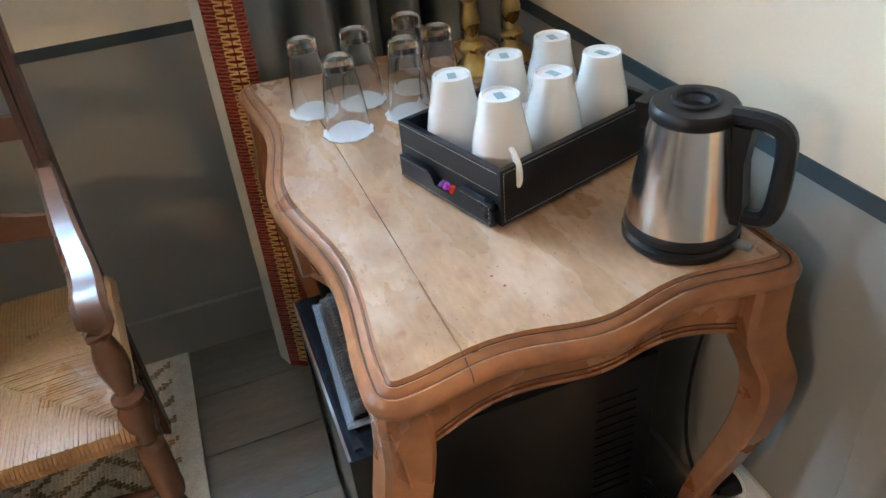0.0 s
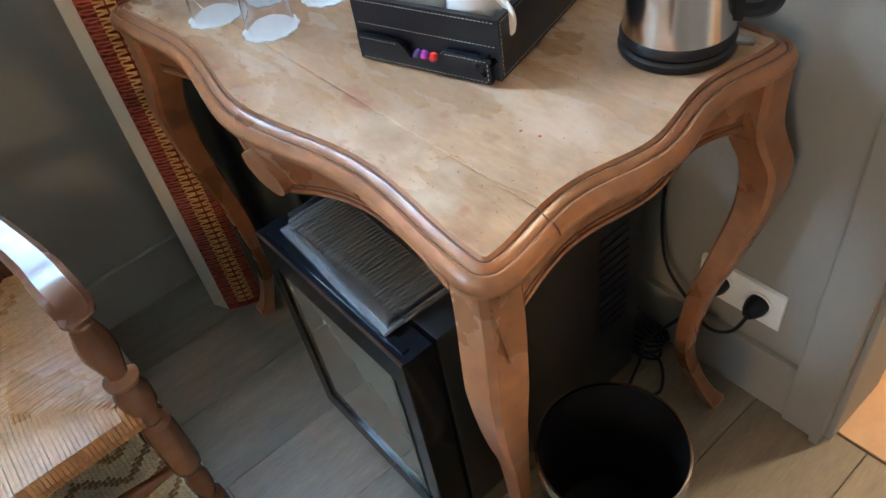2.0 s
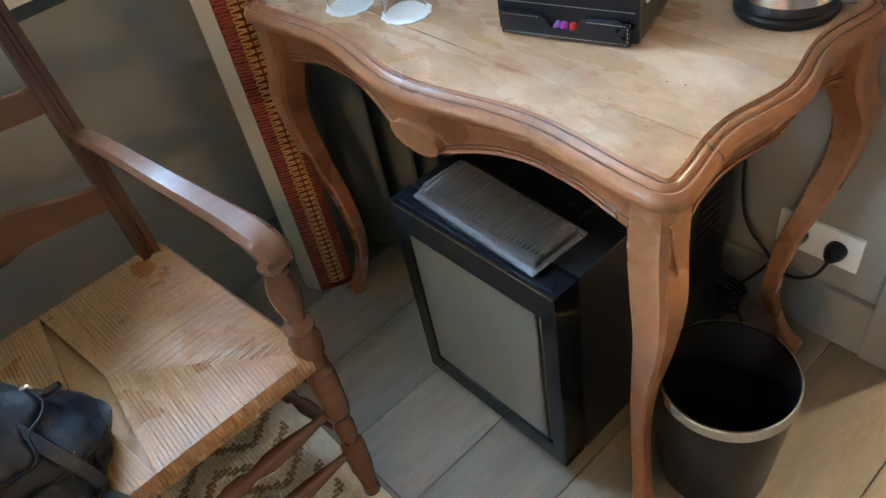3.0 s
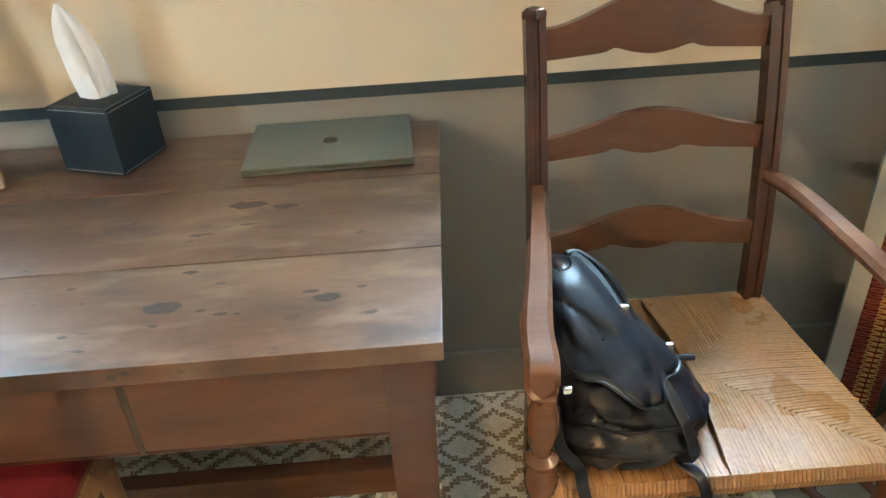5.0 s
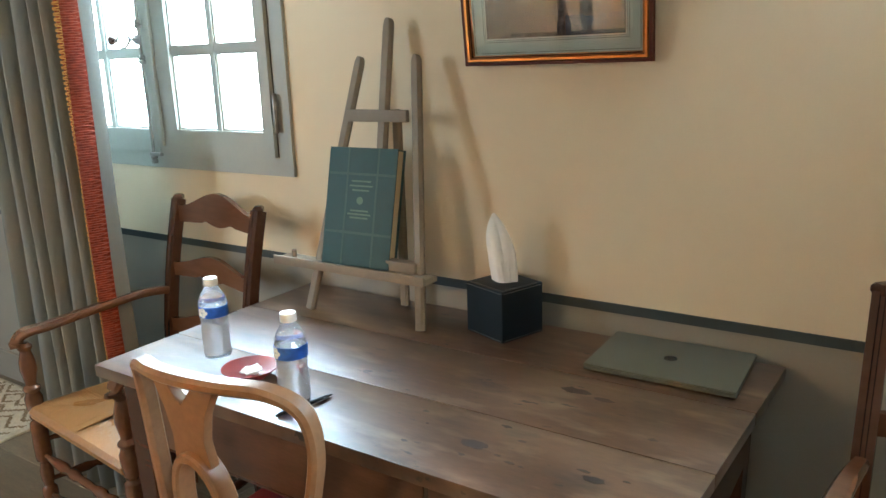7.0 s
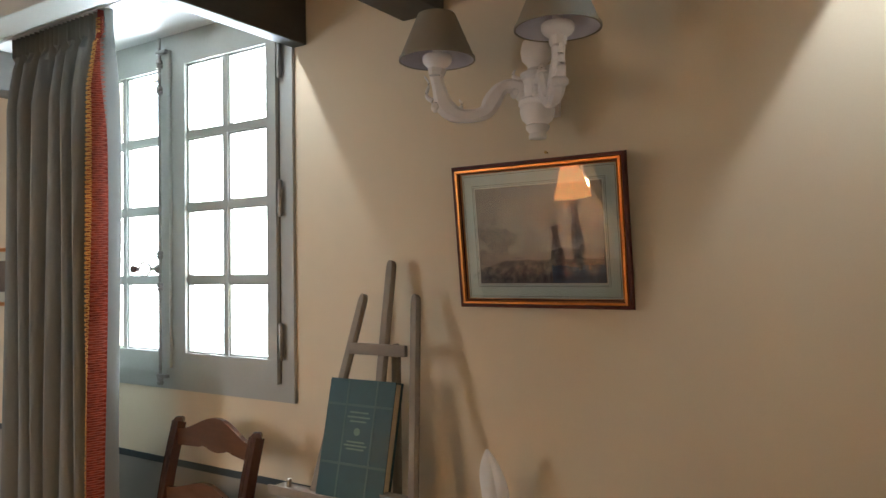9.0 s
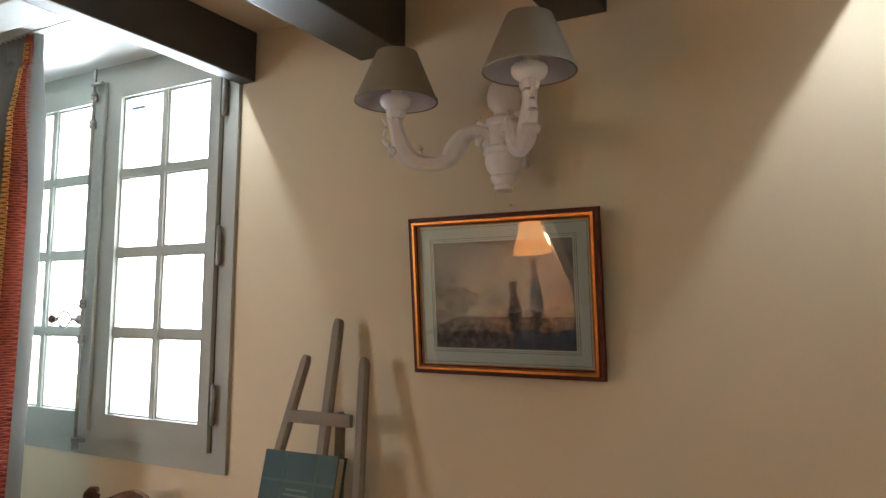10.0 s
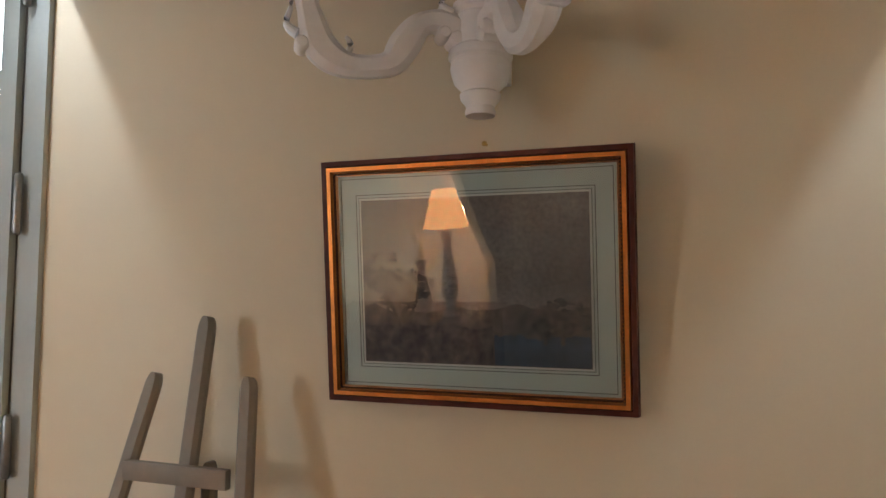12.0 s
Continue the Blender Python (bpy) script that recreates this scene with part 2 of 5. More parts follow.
PICTURE_GLASS = glass("picture_glass", (1, 1, 1), 0.0, 1.6)
WATER = glass("water", (0.93, 0.97, 1.0), 0.0, 1.33)
CLEAR_PLASTIC = glass("clear_plastic", (0.90, 0.94, 1.0), 0.14, 1.4)
CLEAR_PLASTIC.node_tree.nodes["Principled BSDF"].inputs["Transmission Weight"].default_value = 0.88
# ---- structure ----
XE = 1.497
XW, YS = -5.2, -3.2
WINDOWS = ((-2.564, -1.366), (0.220, 1.418))
ZW0, ZW1 = 1.066, 2.30


def structure(name, bm, material, smooth=False):
    ob = part(name, bm, material, None, "", smooth)
    ob["kind"] = "structure"
    return ob


def north_wall():
    """The wall in a dado and an upper band, with an opening for each window."""
    structure("wall_north", box(XW - 0.2, 0, -0.1, XE + 0.3, 0.34, 0.811), DADO)
    bm = bmesh.new()
    xs = [XW - 0.2] + [v for w in WINDOWS for v in (w[0] + 0.04, w[1] - 0.04)] + [XE + 0.3]
    for i in range(0, len(xs), 2):
        box(xs[i], 0, 0.811, xs[i + 1], 0.34, 2.6, bm=bm)
    for a, b in WINDOWS:
        box(a + 0.04, 0, 0.811, b - 0.04, 0.34, ZW0 + 0.04, bm=bm)
        box(a + 0.04, 0, ZW1, b - 0.04, 0.34, 2.6, bm=bm)
    structure("wall_north_upper", bm, CREAM)
    structure("dado_stripe", box(XW, -0.003, 0.801, XE, 0, 0.824), STRIPE)
    structure("baseboard", box(XW, -0.014, 0, XE - 0.0, 0, 0.135, 0.003), DADO)


def east_wall():
    d0, d1 = -1.277, -2.25
    structure("wall_east", box(XE, d0, -0.1, XE + 0.16, 0, 0.811), DADO)
    structure("wall_east_upper", box(XE, d0, 0.811, XE + 0.16, 0, 2.6), CREAM)
    bm = box(XE, YS, -0.1, XE + 0.16, d1, 2.6)
    box(XE, d1, 2.05, XE + 0.16, d0, 2.6, bm=bm)
    structure("wall_east_south", bm, CREAM)
    structure("dado_stripe", box(XE - 0.003, -1.204, 0.801, XE, -0.004, 0.824), STRIPE)
    structure("baseboard", box(XE - 0.014, -1.204, 0, XE, -0.015, 0.135, 0.003), DADO)
    for y0, y1 in ((-1.277, -1.204), (d1, d1 + 0.075)):
        bm = box(XE - 0.02, y0, 0, XE, y1, 2.12, 0.004)
        box(XE - 0.028, y0, 0, XE - 0.02, y0 + 0.016, 2.12, bm=bm)
        structure("trim", bm, DADO)
    structure("door_lining", box(XE - 0.004, d0 - 0.012, 0, XE + 0.16, d0, 2.05, 0.003), DADO)


def ceiling_and_beams():
    structure("ceiling", box(XW, YS, 2.30, XE + 0.3, -0.655, 2.42), CEIL)
    bm = box(XW, -0.655, 2.30, -2.74, 0, 2.42)
    box(-1.37, -0.655, 2.30, 0.20, 0, 2.42, bm=bm)
    structure("ceiling_north", bm, CEIL)
    for a, b in ((-2.74, -1.37), (0.20, XE)):
        structure("ceiling_window_bay", box(a, -0.655, 2.30, b, 0, 2.42), WHITE_SOFFIT)
    for a, b in ((-2.74, -2.6), (-1.37, -1.315), (-0.95, -0.814), (-0.42, -0.30), (0.105, 0.20)):
        structure("ceiling_beam", box(a, YS, 2.155, b, 0, 2.30, 0.004), BEAM)
    for a, b in ((-2.6, -1.37), (0.20, XE)):
        structure("ceiling_trimmer", box(a, -0.65, 2.155, b, -0.555, 2.30, 0.004), GREY_WOOD)


def other_walls():
    # walls behind the view, kept dark to cut the light bounced into the room
    structure("wall_west", box(XW - 0.16, YS, -0.1, XW, 0, 2.6), BOUNCE_CUT_PLASTER)
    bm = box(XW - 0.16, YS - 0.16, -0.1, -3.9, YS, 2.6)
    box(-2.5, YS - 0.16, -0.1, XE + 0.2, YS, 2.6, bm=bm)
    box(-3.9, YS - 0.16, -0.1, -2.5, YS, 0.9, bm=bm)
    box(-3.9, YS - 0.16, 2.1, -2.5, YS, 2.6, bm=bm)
    structure("wall_south", bm, BOUNCE_CUT_PLASTER)
    structure("partition", slab([(-2.3, 0), (-1.115, 0), (-1.115, 1.21), (-1.165, 1.33), (-1.265, 1.63), (-1.43, 2.154), (-2.3, 2.154)], 1, -2.22, -2.105), CREAM)
    # the hall beyond the doorway
    structure("hall_wall", box(4.2, -4.2, -0.1, 4.35, 0.3, 2.6), CREAM)
    structure("hall_wall", box(XE + 0.16, -0.16, -0.1, 4.2, 0, 2.6), CREAM)
    structure("hall_wall", box(XE + 0.16, -4.2, -0.1, 4.2, -4.04, 2.6), CREAM)
    structure("hall_wall", box(XE, -4.2, -0.1, XE + 0.16, YS - 0.16, 2.6), CREAM)
    structure("hall_ceiling", box(XE, -4.2, 2.45, 4.35, 0, 2.6), CEIL)


def outdoors():
    structure("ground", box(-60, 0.35, -0.6, 60, 120, -0.5), mat("lawn", (0.08, 0.12, 0.035), 0.9, var=0.3))
    # self-glowing sheet, added to stand in for the bright outdoors behind the panes
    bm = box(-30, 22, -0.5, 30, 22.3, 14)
    structure("backdrop", bm, glow("outdoor_glow", (0.92, 1.0, 0.82), 9.0))


def sash(parent, x0, x1, z0, z1, y, sl, sr):
    """A casement with two columns and four rows of panes; sl, sr: the widths of its stiles."""
    yo, yi = y + 0.018, y - 0.022
    gx = (x0 + sl, (x0 + sl + x1 - sr) / 2, x1 - sr)
    gz = [z0 + 0.075 + (z1 - 0.07 - z0 - 0.075) * i / 4 for i in range(5)]
    bm = bmesh.new()
    for a in ((x0, z0, x0 + sl, z1), (x1 - sr, z0, x1, z1), (x0 + sl, z0, x1 - sr, gz[0]), (x0 + sl, gz[4], x1 - sr, z1)):
        box(a[0], yi, a[1], a[2], yo, a[3], bm=bm)
    casement = part("casement", bm, GREY_WOOD, parent, "", False)
    bm = bmesh.new()
    box(gx[1] - 0.011, yi + 0.006, gz[0], gx[1] + 0.011, yo - 0.006, gz[4], bm=bm)
    for z in gz[1:4]:
        box(gx[0], yi + 0.007, z - 0.011, gx[1] - 0.011, yo - 0.007, z + 0.011, bm=bm)
        box(gx[1] + 0.011, yi + 0.007, z - 0.011, gx[2], yo - 0.007, z + 0.011, bm=bm)
    part("glazing_bar", bm, GREY_WOOD, casement, "", False)
    bm = bmesh.new()
    for a, b in ((gx[0], gx[1] - 0.011), (gx[1] + 0.011, gx[2])):
        for c, d in zip(gz, gz[1:]):
            lo, hi = c + (0.011 if c != gz[0] else 0), d - (0.011 if d != gz[4] else 0)
            for q in ((a, lo, a + 0.006, hi), (b - 0.006, lo, b, hi), (a + 0.006, lo, b - 0.006, lo + 0.006), (a + 0.006, hi - 0.006, b - 0.006, hi)):
                box(q[0], yi + 0.012, q[1], q[2], y - 0.002, q[3], bm=bm)
    part("glazing_bead", bm, GREY_WOOD, casement, "", False)
    for a, b in ((gx[0], gx[1]), (gx[1], gx[2])):
        for c, d in zip(gz, gz[1:]):
            pane = part("pane", box(a, y, c, b, y + 0.003, d), PANE, casement, "", False)
            pane.visible_shadow = False


def window(name, x0, x1):
    w = new(name)
    w["kind"] = "structure"
    bm = bmesh.new()
    f = 0.055
    g = f + 0.0022
    part("rebate", box(x1 - g, -0.0125, ZW0 + f, x1 - g + 0.004, -0.0119, 2.25), DARK_GAP, w)
    for a in ((x0, ZW0, x0 + g, ZW1), (x1 - g, ZW0, x1, ZW1), (x0 + g, ZW0, x1 - g, ZW0 + f - 0.001), (x0 + g, ZW1 - 0.047, x1 - g, ZW1)):
        box(a[0], -0.012, a[1], a[2], 0.06, a[3], bm=bm)
    part("window_frame", bm, GREY_WOOD, w, "", False)
    part("window_sill", box(x0 + 0.045, 0.06, ZW0 + 0.041, x1 - 0.045, 0.36, ZW0 + 0.055), GREY_WOOD, w)
    mid = (x0 + x1) / 2
    sash(w, x0 + f + 0.003, mid + 0.006, ZW0 + f, 2.252, -0.004, 0.085, 0.036)
    sash(w, mid + 0.010, x1 - f - 0.003, ZW0 + f, 2.252, -0.004, 0.096, 0.041)
    part("cover_strip", box(mid + 0.002, -0.040, ZW0 + 0.075, mid + 0.040, -0.027, 2.24, 0.003), GREY_WOOD, w)
    # the long bolt with its keepers and knob
    xb = mid + 0.006
    bolt = part("espagnolette_bolt", lathe([(0, 0), (0.0055, 0.001), (0.0055, 1.16), (0, 1.161)], 10, at=(xb, -0.052, ZW0 + 0.055)), IRON, w, "worn iron window bolt")
    for z in (1.10, 1.42, 1.53, 2.10, 2.19):
        part("keeper", lathe([(0, -0.016), (0.010, -0.014), (0.012, -0.004), (0.009, 0), (0.012, 0.004), (0.010, 0.014), (0, 0.016)], 12, at=(xb, -0.052, z)), IRON, bolt)
    for z in (ZW0 + 0.045, 2.222):
        part("hook", box(xb - 0.006, -0.064, z, xb + 0.045, -0.048, z + 0.012, 0.003), IRON, bolt)
    bm = lathe([(0, 0), (0.014, 0.001), (0.016, 0.008), (0.010, 0.014), (0.006, 0.02), (0.006, 0.034), (0, 0.036)], 14, at=(xb, -0.056, 1.482), axis=(0, -1, 0))
    for s in (1, -1):
        sweep(curve([(xb, -0.085, 1.482), (xb - 0.022, -0.09, 1.482 + 0.024 * s), (xb - 0.050, -0.09, 1.482 + 0.018 * s), (xb - 0.062, -0.088, 1.482 + 0.004 * s), (xb - 0.078, -0.088, 1.482)], 5), disc(0.0035, 6), bm=bm)
    part("latch", bm, IRON, bolt)
    part("knob", lathe([(0, -0.002), (0.006, 0), (0.006, 0.006), (0.013, 0.012), (0.014, 0.020), (0.009, 0.028), (0, 0.030)], 14, at=(xb - 0.074, -0.088, 1.482), axis=(-1, 0, 0)), OAK_DARK, bolt, "small dark wooden knob")
    for xh in (x0 + f - 0.012, x1 - f + 0.012):
        for z in (1.252, 1.692, 2.12):
            part("hinge", lathe([(0, -0.058), (0.006, -0.056), (0.008, -0.05), (0.008, 0.05), (0.006, 0.056), (0, 0.058)], 12, at=(xh, -0.024, z)), IRON, w)
    return w


north_wall(), east_wall(), ceiling_and_beams(), other_walls(), outdoors()
for i, (a, b) in enumerate(WINDOWS):
    window("window_%d" % (i + 1), a, b)
# ---- console table and what stands on it ----
def console_outline(inset=0.0):
    """The serpentine edge of the console table, anticlockwise from the north-west corner."""
    x0, x1, y0, y1 = 0.920, 1.450, -1.116, -0.205

    def bow(u, belly, dip):
        return belly * (0.5 - 0.5 * math.cos(2 * math.pi * u)) - dip * (0.5 - 0.5 * math.cos(4 * math.pi * u))
    pts = []
    r = 0.036

    def corner(cx, cy, a0):
        return [(cx + r * math.cos(a0 + k * math.pi / 10), cy + r * math.sin(a0 + k * math.pi / 10)) for k in range(6)]
    pts += corner(x0 + r, y1 - r, math.pi / 2)
    n = 26
    pts += [(x0 - bow(i / n, 0.018, 0.024), y1 - r + (y0 + r - y1 + r) * i / n) for i in range(1, n)]
    pts += corner(x0 + r, y0 + r, math.pi)
    pts += [(x0 + r + (x1 - x0 - 2 * r) * i / n, y0 - bow(i / n, 0.006, 0.017)) for i in range(1, n)]
    pts += corner(x1 - r, y0 + r, 1.5 * math.pi)
    pts += [(x1, y0 + r + (y1 - y0 - 2 * r) * i / 8) for i in range(1, 8)]
    pts += corner(x1 - r, y1 - r, 0)
    pts += [(x1 - r - (x1 - x0 - 2 * r) * i / 8, y1) for i in range(1, 8)]
    out = []
    m = len(pts)
    for i in range(m):
        a, b = Vector(pts[i - 1]), Vector(pts[(i + 1) % m])
        d = (b - a).normalized()
        out.append((pts[i][0] - d.y * inset, pts[i][1] + d.x * inset))
    return out


def layer(m, src, color, scale, lo, hi, stretch=(1, 1, 1), detail=3, strength=1.0, shift=0.0):
    """Mixes a colour over src where a stretched noise lies above lo."""
    nt = m.node_tree
    tc, mp, nz, rp, mx = (nt.nodes.new("ShaderNode" + k) for k in ("TexCoord", "Mapping", "TexNoise", "ValToRGB", "Mix"))
    mp.inputs["Scale"].default_value, mp.inputs["Location"].default_value = stretch, (shift, shift * 0.7, 0)
    nz.inputs["Scale"].default_value, nz.inputs["Detail"].default_value = scale, detail
    nt.links.new(tc.outputs["Object"], mp.inputs[0]), nt.links.new(mp.outputs[0], nz.inputs[0]), nt.links.new(nz.outputs[0], rp.inputs[0])
    rp.color_ramp.elements[0].position, rp.color_ramp.elements[1].position = lo, hi
    rp.color_ramp.elements[1].color = (strength, strength, strength, 1)
    mx.data_type = "RGBA"
    mx.inputs[7].default_value = (*color, 1)
    nt.links.new(rp.outputs[0], mx.inputs[0]), nt.links.new(src, mx.inputs[6])
    return mx.outputs[2]


def tabletop_material():
    m = mat("worn_cherry_top", (0.345, 0.205, 0.105), 0.27, var=0.10, scale=5, fine=60, bump=0.06, second=(0.43, 0.27, 0.148), stretch=(2.2, 0.7, 1), fine_var=0.35)
    p = m.node_tree.nodes["Principled BSDF"]
    src = p.inputs["Base Color"].links[0].from_socket
    src = layer(m, src, (0.19, 0.095, 0.048), 8.0, 0.50, 0.70, (1.3, 0.8, 1), 6, 0.75, 3.1)
    src = layer(m, src, (0.52, 0.39, 0.27), 10.0, 0.50, 0.66, (1.3, 0.8, 1), 5, 0.6, 8.3)
    src = layer(m, src, (0.20, 0.07, 0.035), 24.0, 0.63, 0.70, (1, 0.6, 1), 2, 0.7, 1.7)
    src = layer(m, src, (0.10, 0.055, 0.035), 210.0, 0.69, 0.73, (1, 0.8, 1), 2, 0.8, 5.9)
    m.node_tree.links.new(src, p.inputs["Base Color"])
    return m


RED_SPOTS = ((1.109, -0.975), (1.115, -0.998))


def cabriole(parent, x, y, sx, sy):
    """A leg that bows out at the knee and ends in a small toe; sx, sy: outward."""
    prof = [(0.72, 0.0, 0.028), (0.650, 0.0, 0.029), (0.615, 0.006, 0.029), (0.565, 0.018, 0.028), (0.49, 0.016, 0.0235), (0.39, -0.002, 0.020), (0.30, -0.021, 0.0165), (0.18, -0.030, 0.0135), (0.09, -0.013, 0.0125), (0.04, 0.003, 0.014), (0.015, 0.014, 0.018), (0.0, 0.014, 0.015)]
    bow = 0.55 if sx < 0 < sy else 1.0
    knee = 1.25 if sx > 0 else 1.0
    path = curve([(x + sx * o * bow * (knee if o > 0 and z > 0.4 else 1), y + sy * o, z) for z, o, w in prof], 4)

    w = [p[2] for p in prof]
    scales = [w[min(i // 4, len(w) - 1)] + (w[min(i // 4 + 1, len(w) - 1)] - w[min(i // 4, len(w) - 1)]) * (i % 4) / 4 for i in range(len(path))]
    bm = bmesh.new()
    rings = []
    for q, s in zip(path, scales):
        c = 0.75
        rings.append([bm.verts.new((q.x + s * a, q.y + s * b, q.z)) for a, b in ((-1, -c), (-c, -1), (c, -1), (1, -c), (1, c), (c, 1), (-c, 1), (-1, c))])
    for a, b in zip(rings, rings[1:]):
        for k in range(8):
            bm.faces.new((a[k], a[(k + 1) % 8], b[(k + 1) % 8], b[k]))
    bm.faces.new(rings[0]), bm.faces.new(rings[-1][::-1])
    leg = part("leg", bm, CHERRY, parent)
    if sx < 0 and sy < 0:
        part("carved_scroll", sweep(curve([(x + sx * 0.020, y + sy * 0.0275, 0.70), (x + sx * 0.012, y + sy * 0.0285, 0.66), (x + sx * 0.008, y + sy * 0.0355, 0.615)], 4), disc(0.0022, 6)), CHERRY, leg)
    return leg


def console_table():
    t = thing("console_table", "scalloped cherry console table with cabriole legs and worn split top", "console table")
    rings = [(0.016, 0.714), (0.008, 0.717), (0.001, 0.724), (0.0, 0.732), (0.003, 0.739), (0.009, 0.744), (0.0125, 0.7425), (0.015, 0.741), (0.018, 0.745), (0.023, 0.7475), (0.026, 0.7455), (0.030, 0.7495)]
    bm = bmesh.new()
    loops = [[bm.verts.new((x, y, z)) for x, y in console_outline(i)] for i, z in rings]
    n = len(loops[0])
    for a, b in zip(loops, loops[1:]):
        for k in range(n):
            bm.faces.new((a[k], a[(k + 1) % n], b[(k + 1) % n], b[k]))
    bm.faces.new(loops[0][::-1])
    part("top_moulding", bm, CHERRY, t)
    bm = slab(console_outline(0.030), 2, 0.7405, 0.7500)
    for co in (1.0288, 1.030, 1.0312):
        bmesh.ops.bisect_plane(bm, geom=bm.verts[:] + bm.edges[:] + bm.faces[:], plane_co=(co, 0, 0), plane_no=(1, 0, 0))
    for v in bm.verts:
        if abs(v.co.x - 1.030) < 1e-4 and v.co.z > 0.745:
            v.co.z -= 0.0018
    # thin dark lines laid along the two grooves of the moulding
    for inset, z in ((0.0135, 0.7413), (0.0265, 0.7453)):
        part("groove", sweep([(x, y, z) for x, y in console_outline(inset)], disc(0.0012, 6), closed=True), GROOVE, t, "thin dark line along the moulding")
    part("tabletop", bm, tabletop_material(), t, "worn pale cherry tabletop with a long crack and stains", False)
    for x, y in RED_SPOTS:
        part("red_ink_spot", lathe([(0.0022, 0), (0.0018, 0.0003), (0, 0.0003)], 8, at=(x, y, 0.7500)), RED_BOWL, t)
    # apron with its arched and shelled lower edge
    out, inn = console_outline(0.028), console_outline(0.050)
    bm, low = bmesh.new(), []
    for i, (x, y) in enumerate(out):
        u = (-0.25 - y) / 0.83
        v = (x - 0.95) / 0.47
        if i <= 37:
            z = 0.640 + 0.022 * abs(math.sin(2 * math.pi * u)) ** 1.5 - 0.022 * math.exp(-((u - 0.5) / 0.10) ** 2)
            if 0.62 < abs(u - 0.5) * 2 < 1:
                z += 0.004
        elif i <= 68:
            z = 0.632 + 0.034 * math.sin(math.pi * min(max(v, 0), 1))
        else:
            z = 0.65
        low.append(z)
    A = [bm.verts.new((x, y, 0.715)) for x, y in out]
    B = [bm.verts.new((x, y, z)) for (x, y), z in zip(out, low)]
    C = [bm.verts.new((x, y, z)) for (x, y), z in zip(inn, low)]
    D = [bm.verts.new((x, y, 0.715)) for x, y in inn]
    for p, q in ((A, B), (B, C), (C, D)):
        for k in range(n):
            bm.faces.new((p[k], p[(k + 1) % n], q[(k + 1) % n], q[k]))
    apron = part("apron", bm, CHERRY, t)
    bead_out = console_outline(0.0265)
    part("bead", sweep([(x, y, z + 0.007) for (x, y), z in list(zip(bead_out, low))[7:30]], disc(0.0032, 6)), CHERRY, apron)
    part("bead", sweep([(x, y, z + 0.007) for (x, y), z in list(zip(bead_out, low))[38:61]], disc(0.0032, 6)), CHERRY, apron)
    # thin dark line above the lower edge of the apron
    for lo, hi in ((5, 33), (38, 61)):
        part("dark_apron_line", sweep([(x, y, z + 0.0155) for (x, y), z in list(zip(console_outline(0.0276), low))[lo:hi]], disc(0.0010, 5)), GROOVE, apron)
    front = [(x, y) for x, y in out if y < -1.0]
    fy = min(front, key=lambda q: abs(q[0] - 1.030))[1] - 0.028
    part("crack", sweep([(1.030, fy + i, z + 0.0003) for i, z in rings[3:]], disc(0.0007, 5)), GROOVE, t)
    xs = 0.921
    part("carved_shell", slab([(-0.667 + 0.055 * math.cos(a), 0.648 + 0.022 * math.sin(a) * (1.2 if math.sin(a) < 0 else 1)) for a in (2 * math.pi * k / 20 for k in range(20))], 0, xs, xs + 0.03), CHERRY, apron)
    for x, y, sx, sy in ((0.956, -0.262, -1, 1), (0.956, -1.074, -1, -1), (1.408, -1.082, 1, -1), (1.414, -0.262, 1, 1)):
        cabriole(t, x, y, sx, sy)
    return t


def tumbler(x, y):
    g = thing("tumbler", "clear upturned glass tumbler on a white paper coaster", "drinking glass", (x, y, 0.7522), group="upturned tumblers on the console table")
    outer = [(0.034, 0.0), (0.0355, 0.006), (0.0345, 0.03), (0.031, 0.066), (0.026, 0.096), (0.0235, 0.110), (0.0245, 0.117), (0.0225, 0.122), (0.014, 0.1222), (0, 0.1205)]
    inner = [(0, 0.104), (0.018, 0.103), (0.0225, 0.098), (0.029, 0.064), (0.0325, 0.03), (0.0335, 0.006), (0.034, 0.0)]
    bm = lathe(outer + inner, 32)
    bmesh.ops.remove_doubles(bm, verts=bm.verts[:], dist=0.0001)
    part("bowl", bm, CLEAR, g).visible_shadow = False
    return g


def coaster(x, y, k):
    c = thing("paper_coaster", "thin white scalloped paper coaster lying on the console table", "coaster", (x, y, 0.7502), 33 * k, group="paper coasters")
    out = [((0.041 + 0.0013 * math.cos(12 * a)) * math.cos(a), (0.041 + 0.0013 * math.cos(12 * a)) * math.sin(a)) for a in (2 * math.pi * i / 72 for i in range(72))]
    part("sheet", slab(out, 2, 0, 0.0018), PAPER, c, smooth=False)
    return c


def mug(x, y, z, turn):
    g = thing("latte_mug", "tall white china mug upside down in the black tray", "mug", (x, y, z), turn, group="white mugs in the tray")
    g.scale = (0.98, 0.98, 0.80)
    prof = [(0.038, 0), (0.0395, 0.003), (0.040, 0.012), (0.0395, 0.035), (0.036, 0.065), (0.031, 0.090), (0.0275, 0.112), (0.0265, 0.126), (0.0255, 0.1295), (0.0225, 0.130), (0.021, 0.1265), (0, 0.1262)]
    part("body", lathe(prof, 32), CHINA, g)
    part("handle", sweep(curve([(0.037, 0, 0.010), (0.055, 0, 0.006), (0.064, 0, 0.022), (0.060, 0, 0.045), (0.036, 0, 0.056)], 6), rect(0.011, 0.007, 0.35), up=(0, 1, 0)), CHINA, g)
    part("maker_mark", box(-0.010, -0.006, 0.1264, 0.010, 0.006, 0.1267), mat("grey_ink", (0.25, 0.32, 0.33), 0.5) if "grey_ink" not in bpy.data.materials else bpy.data.materials["grey_ink"], g)
    return g


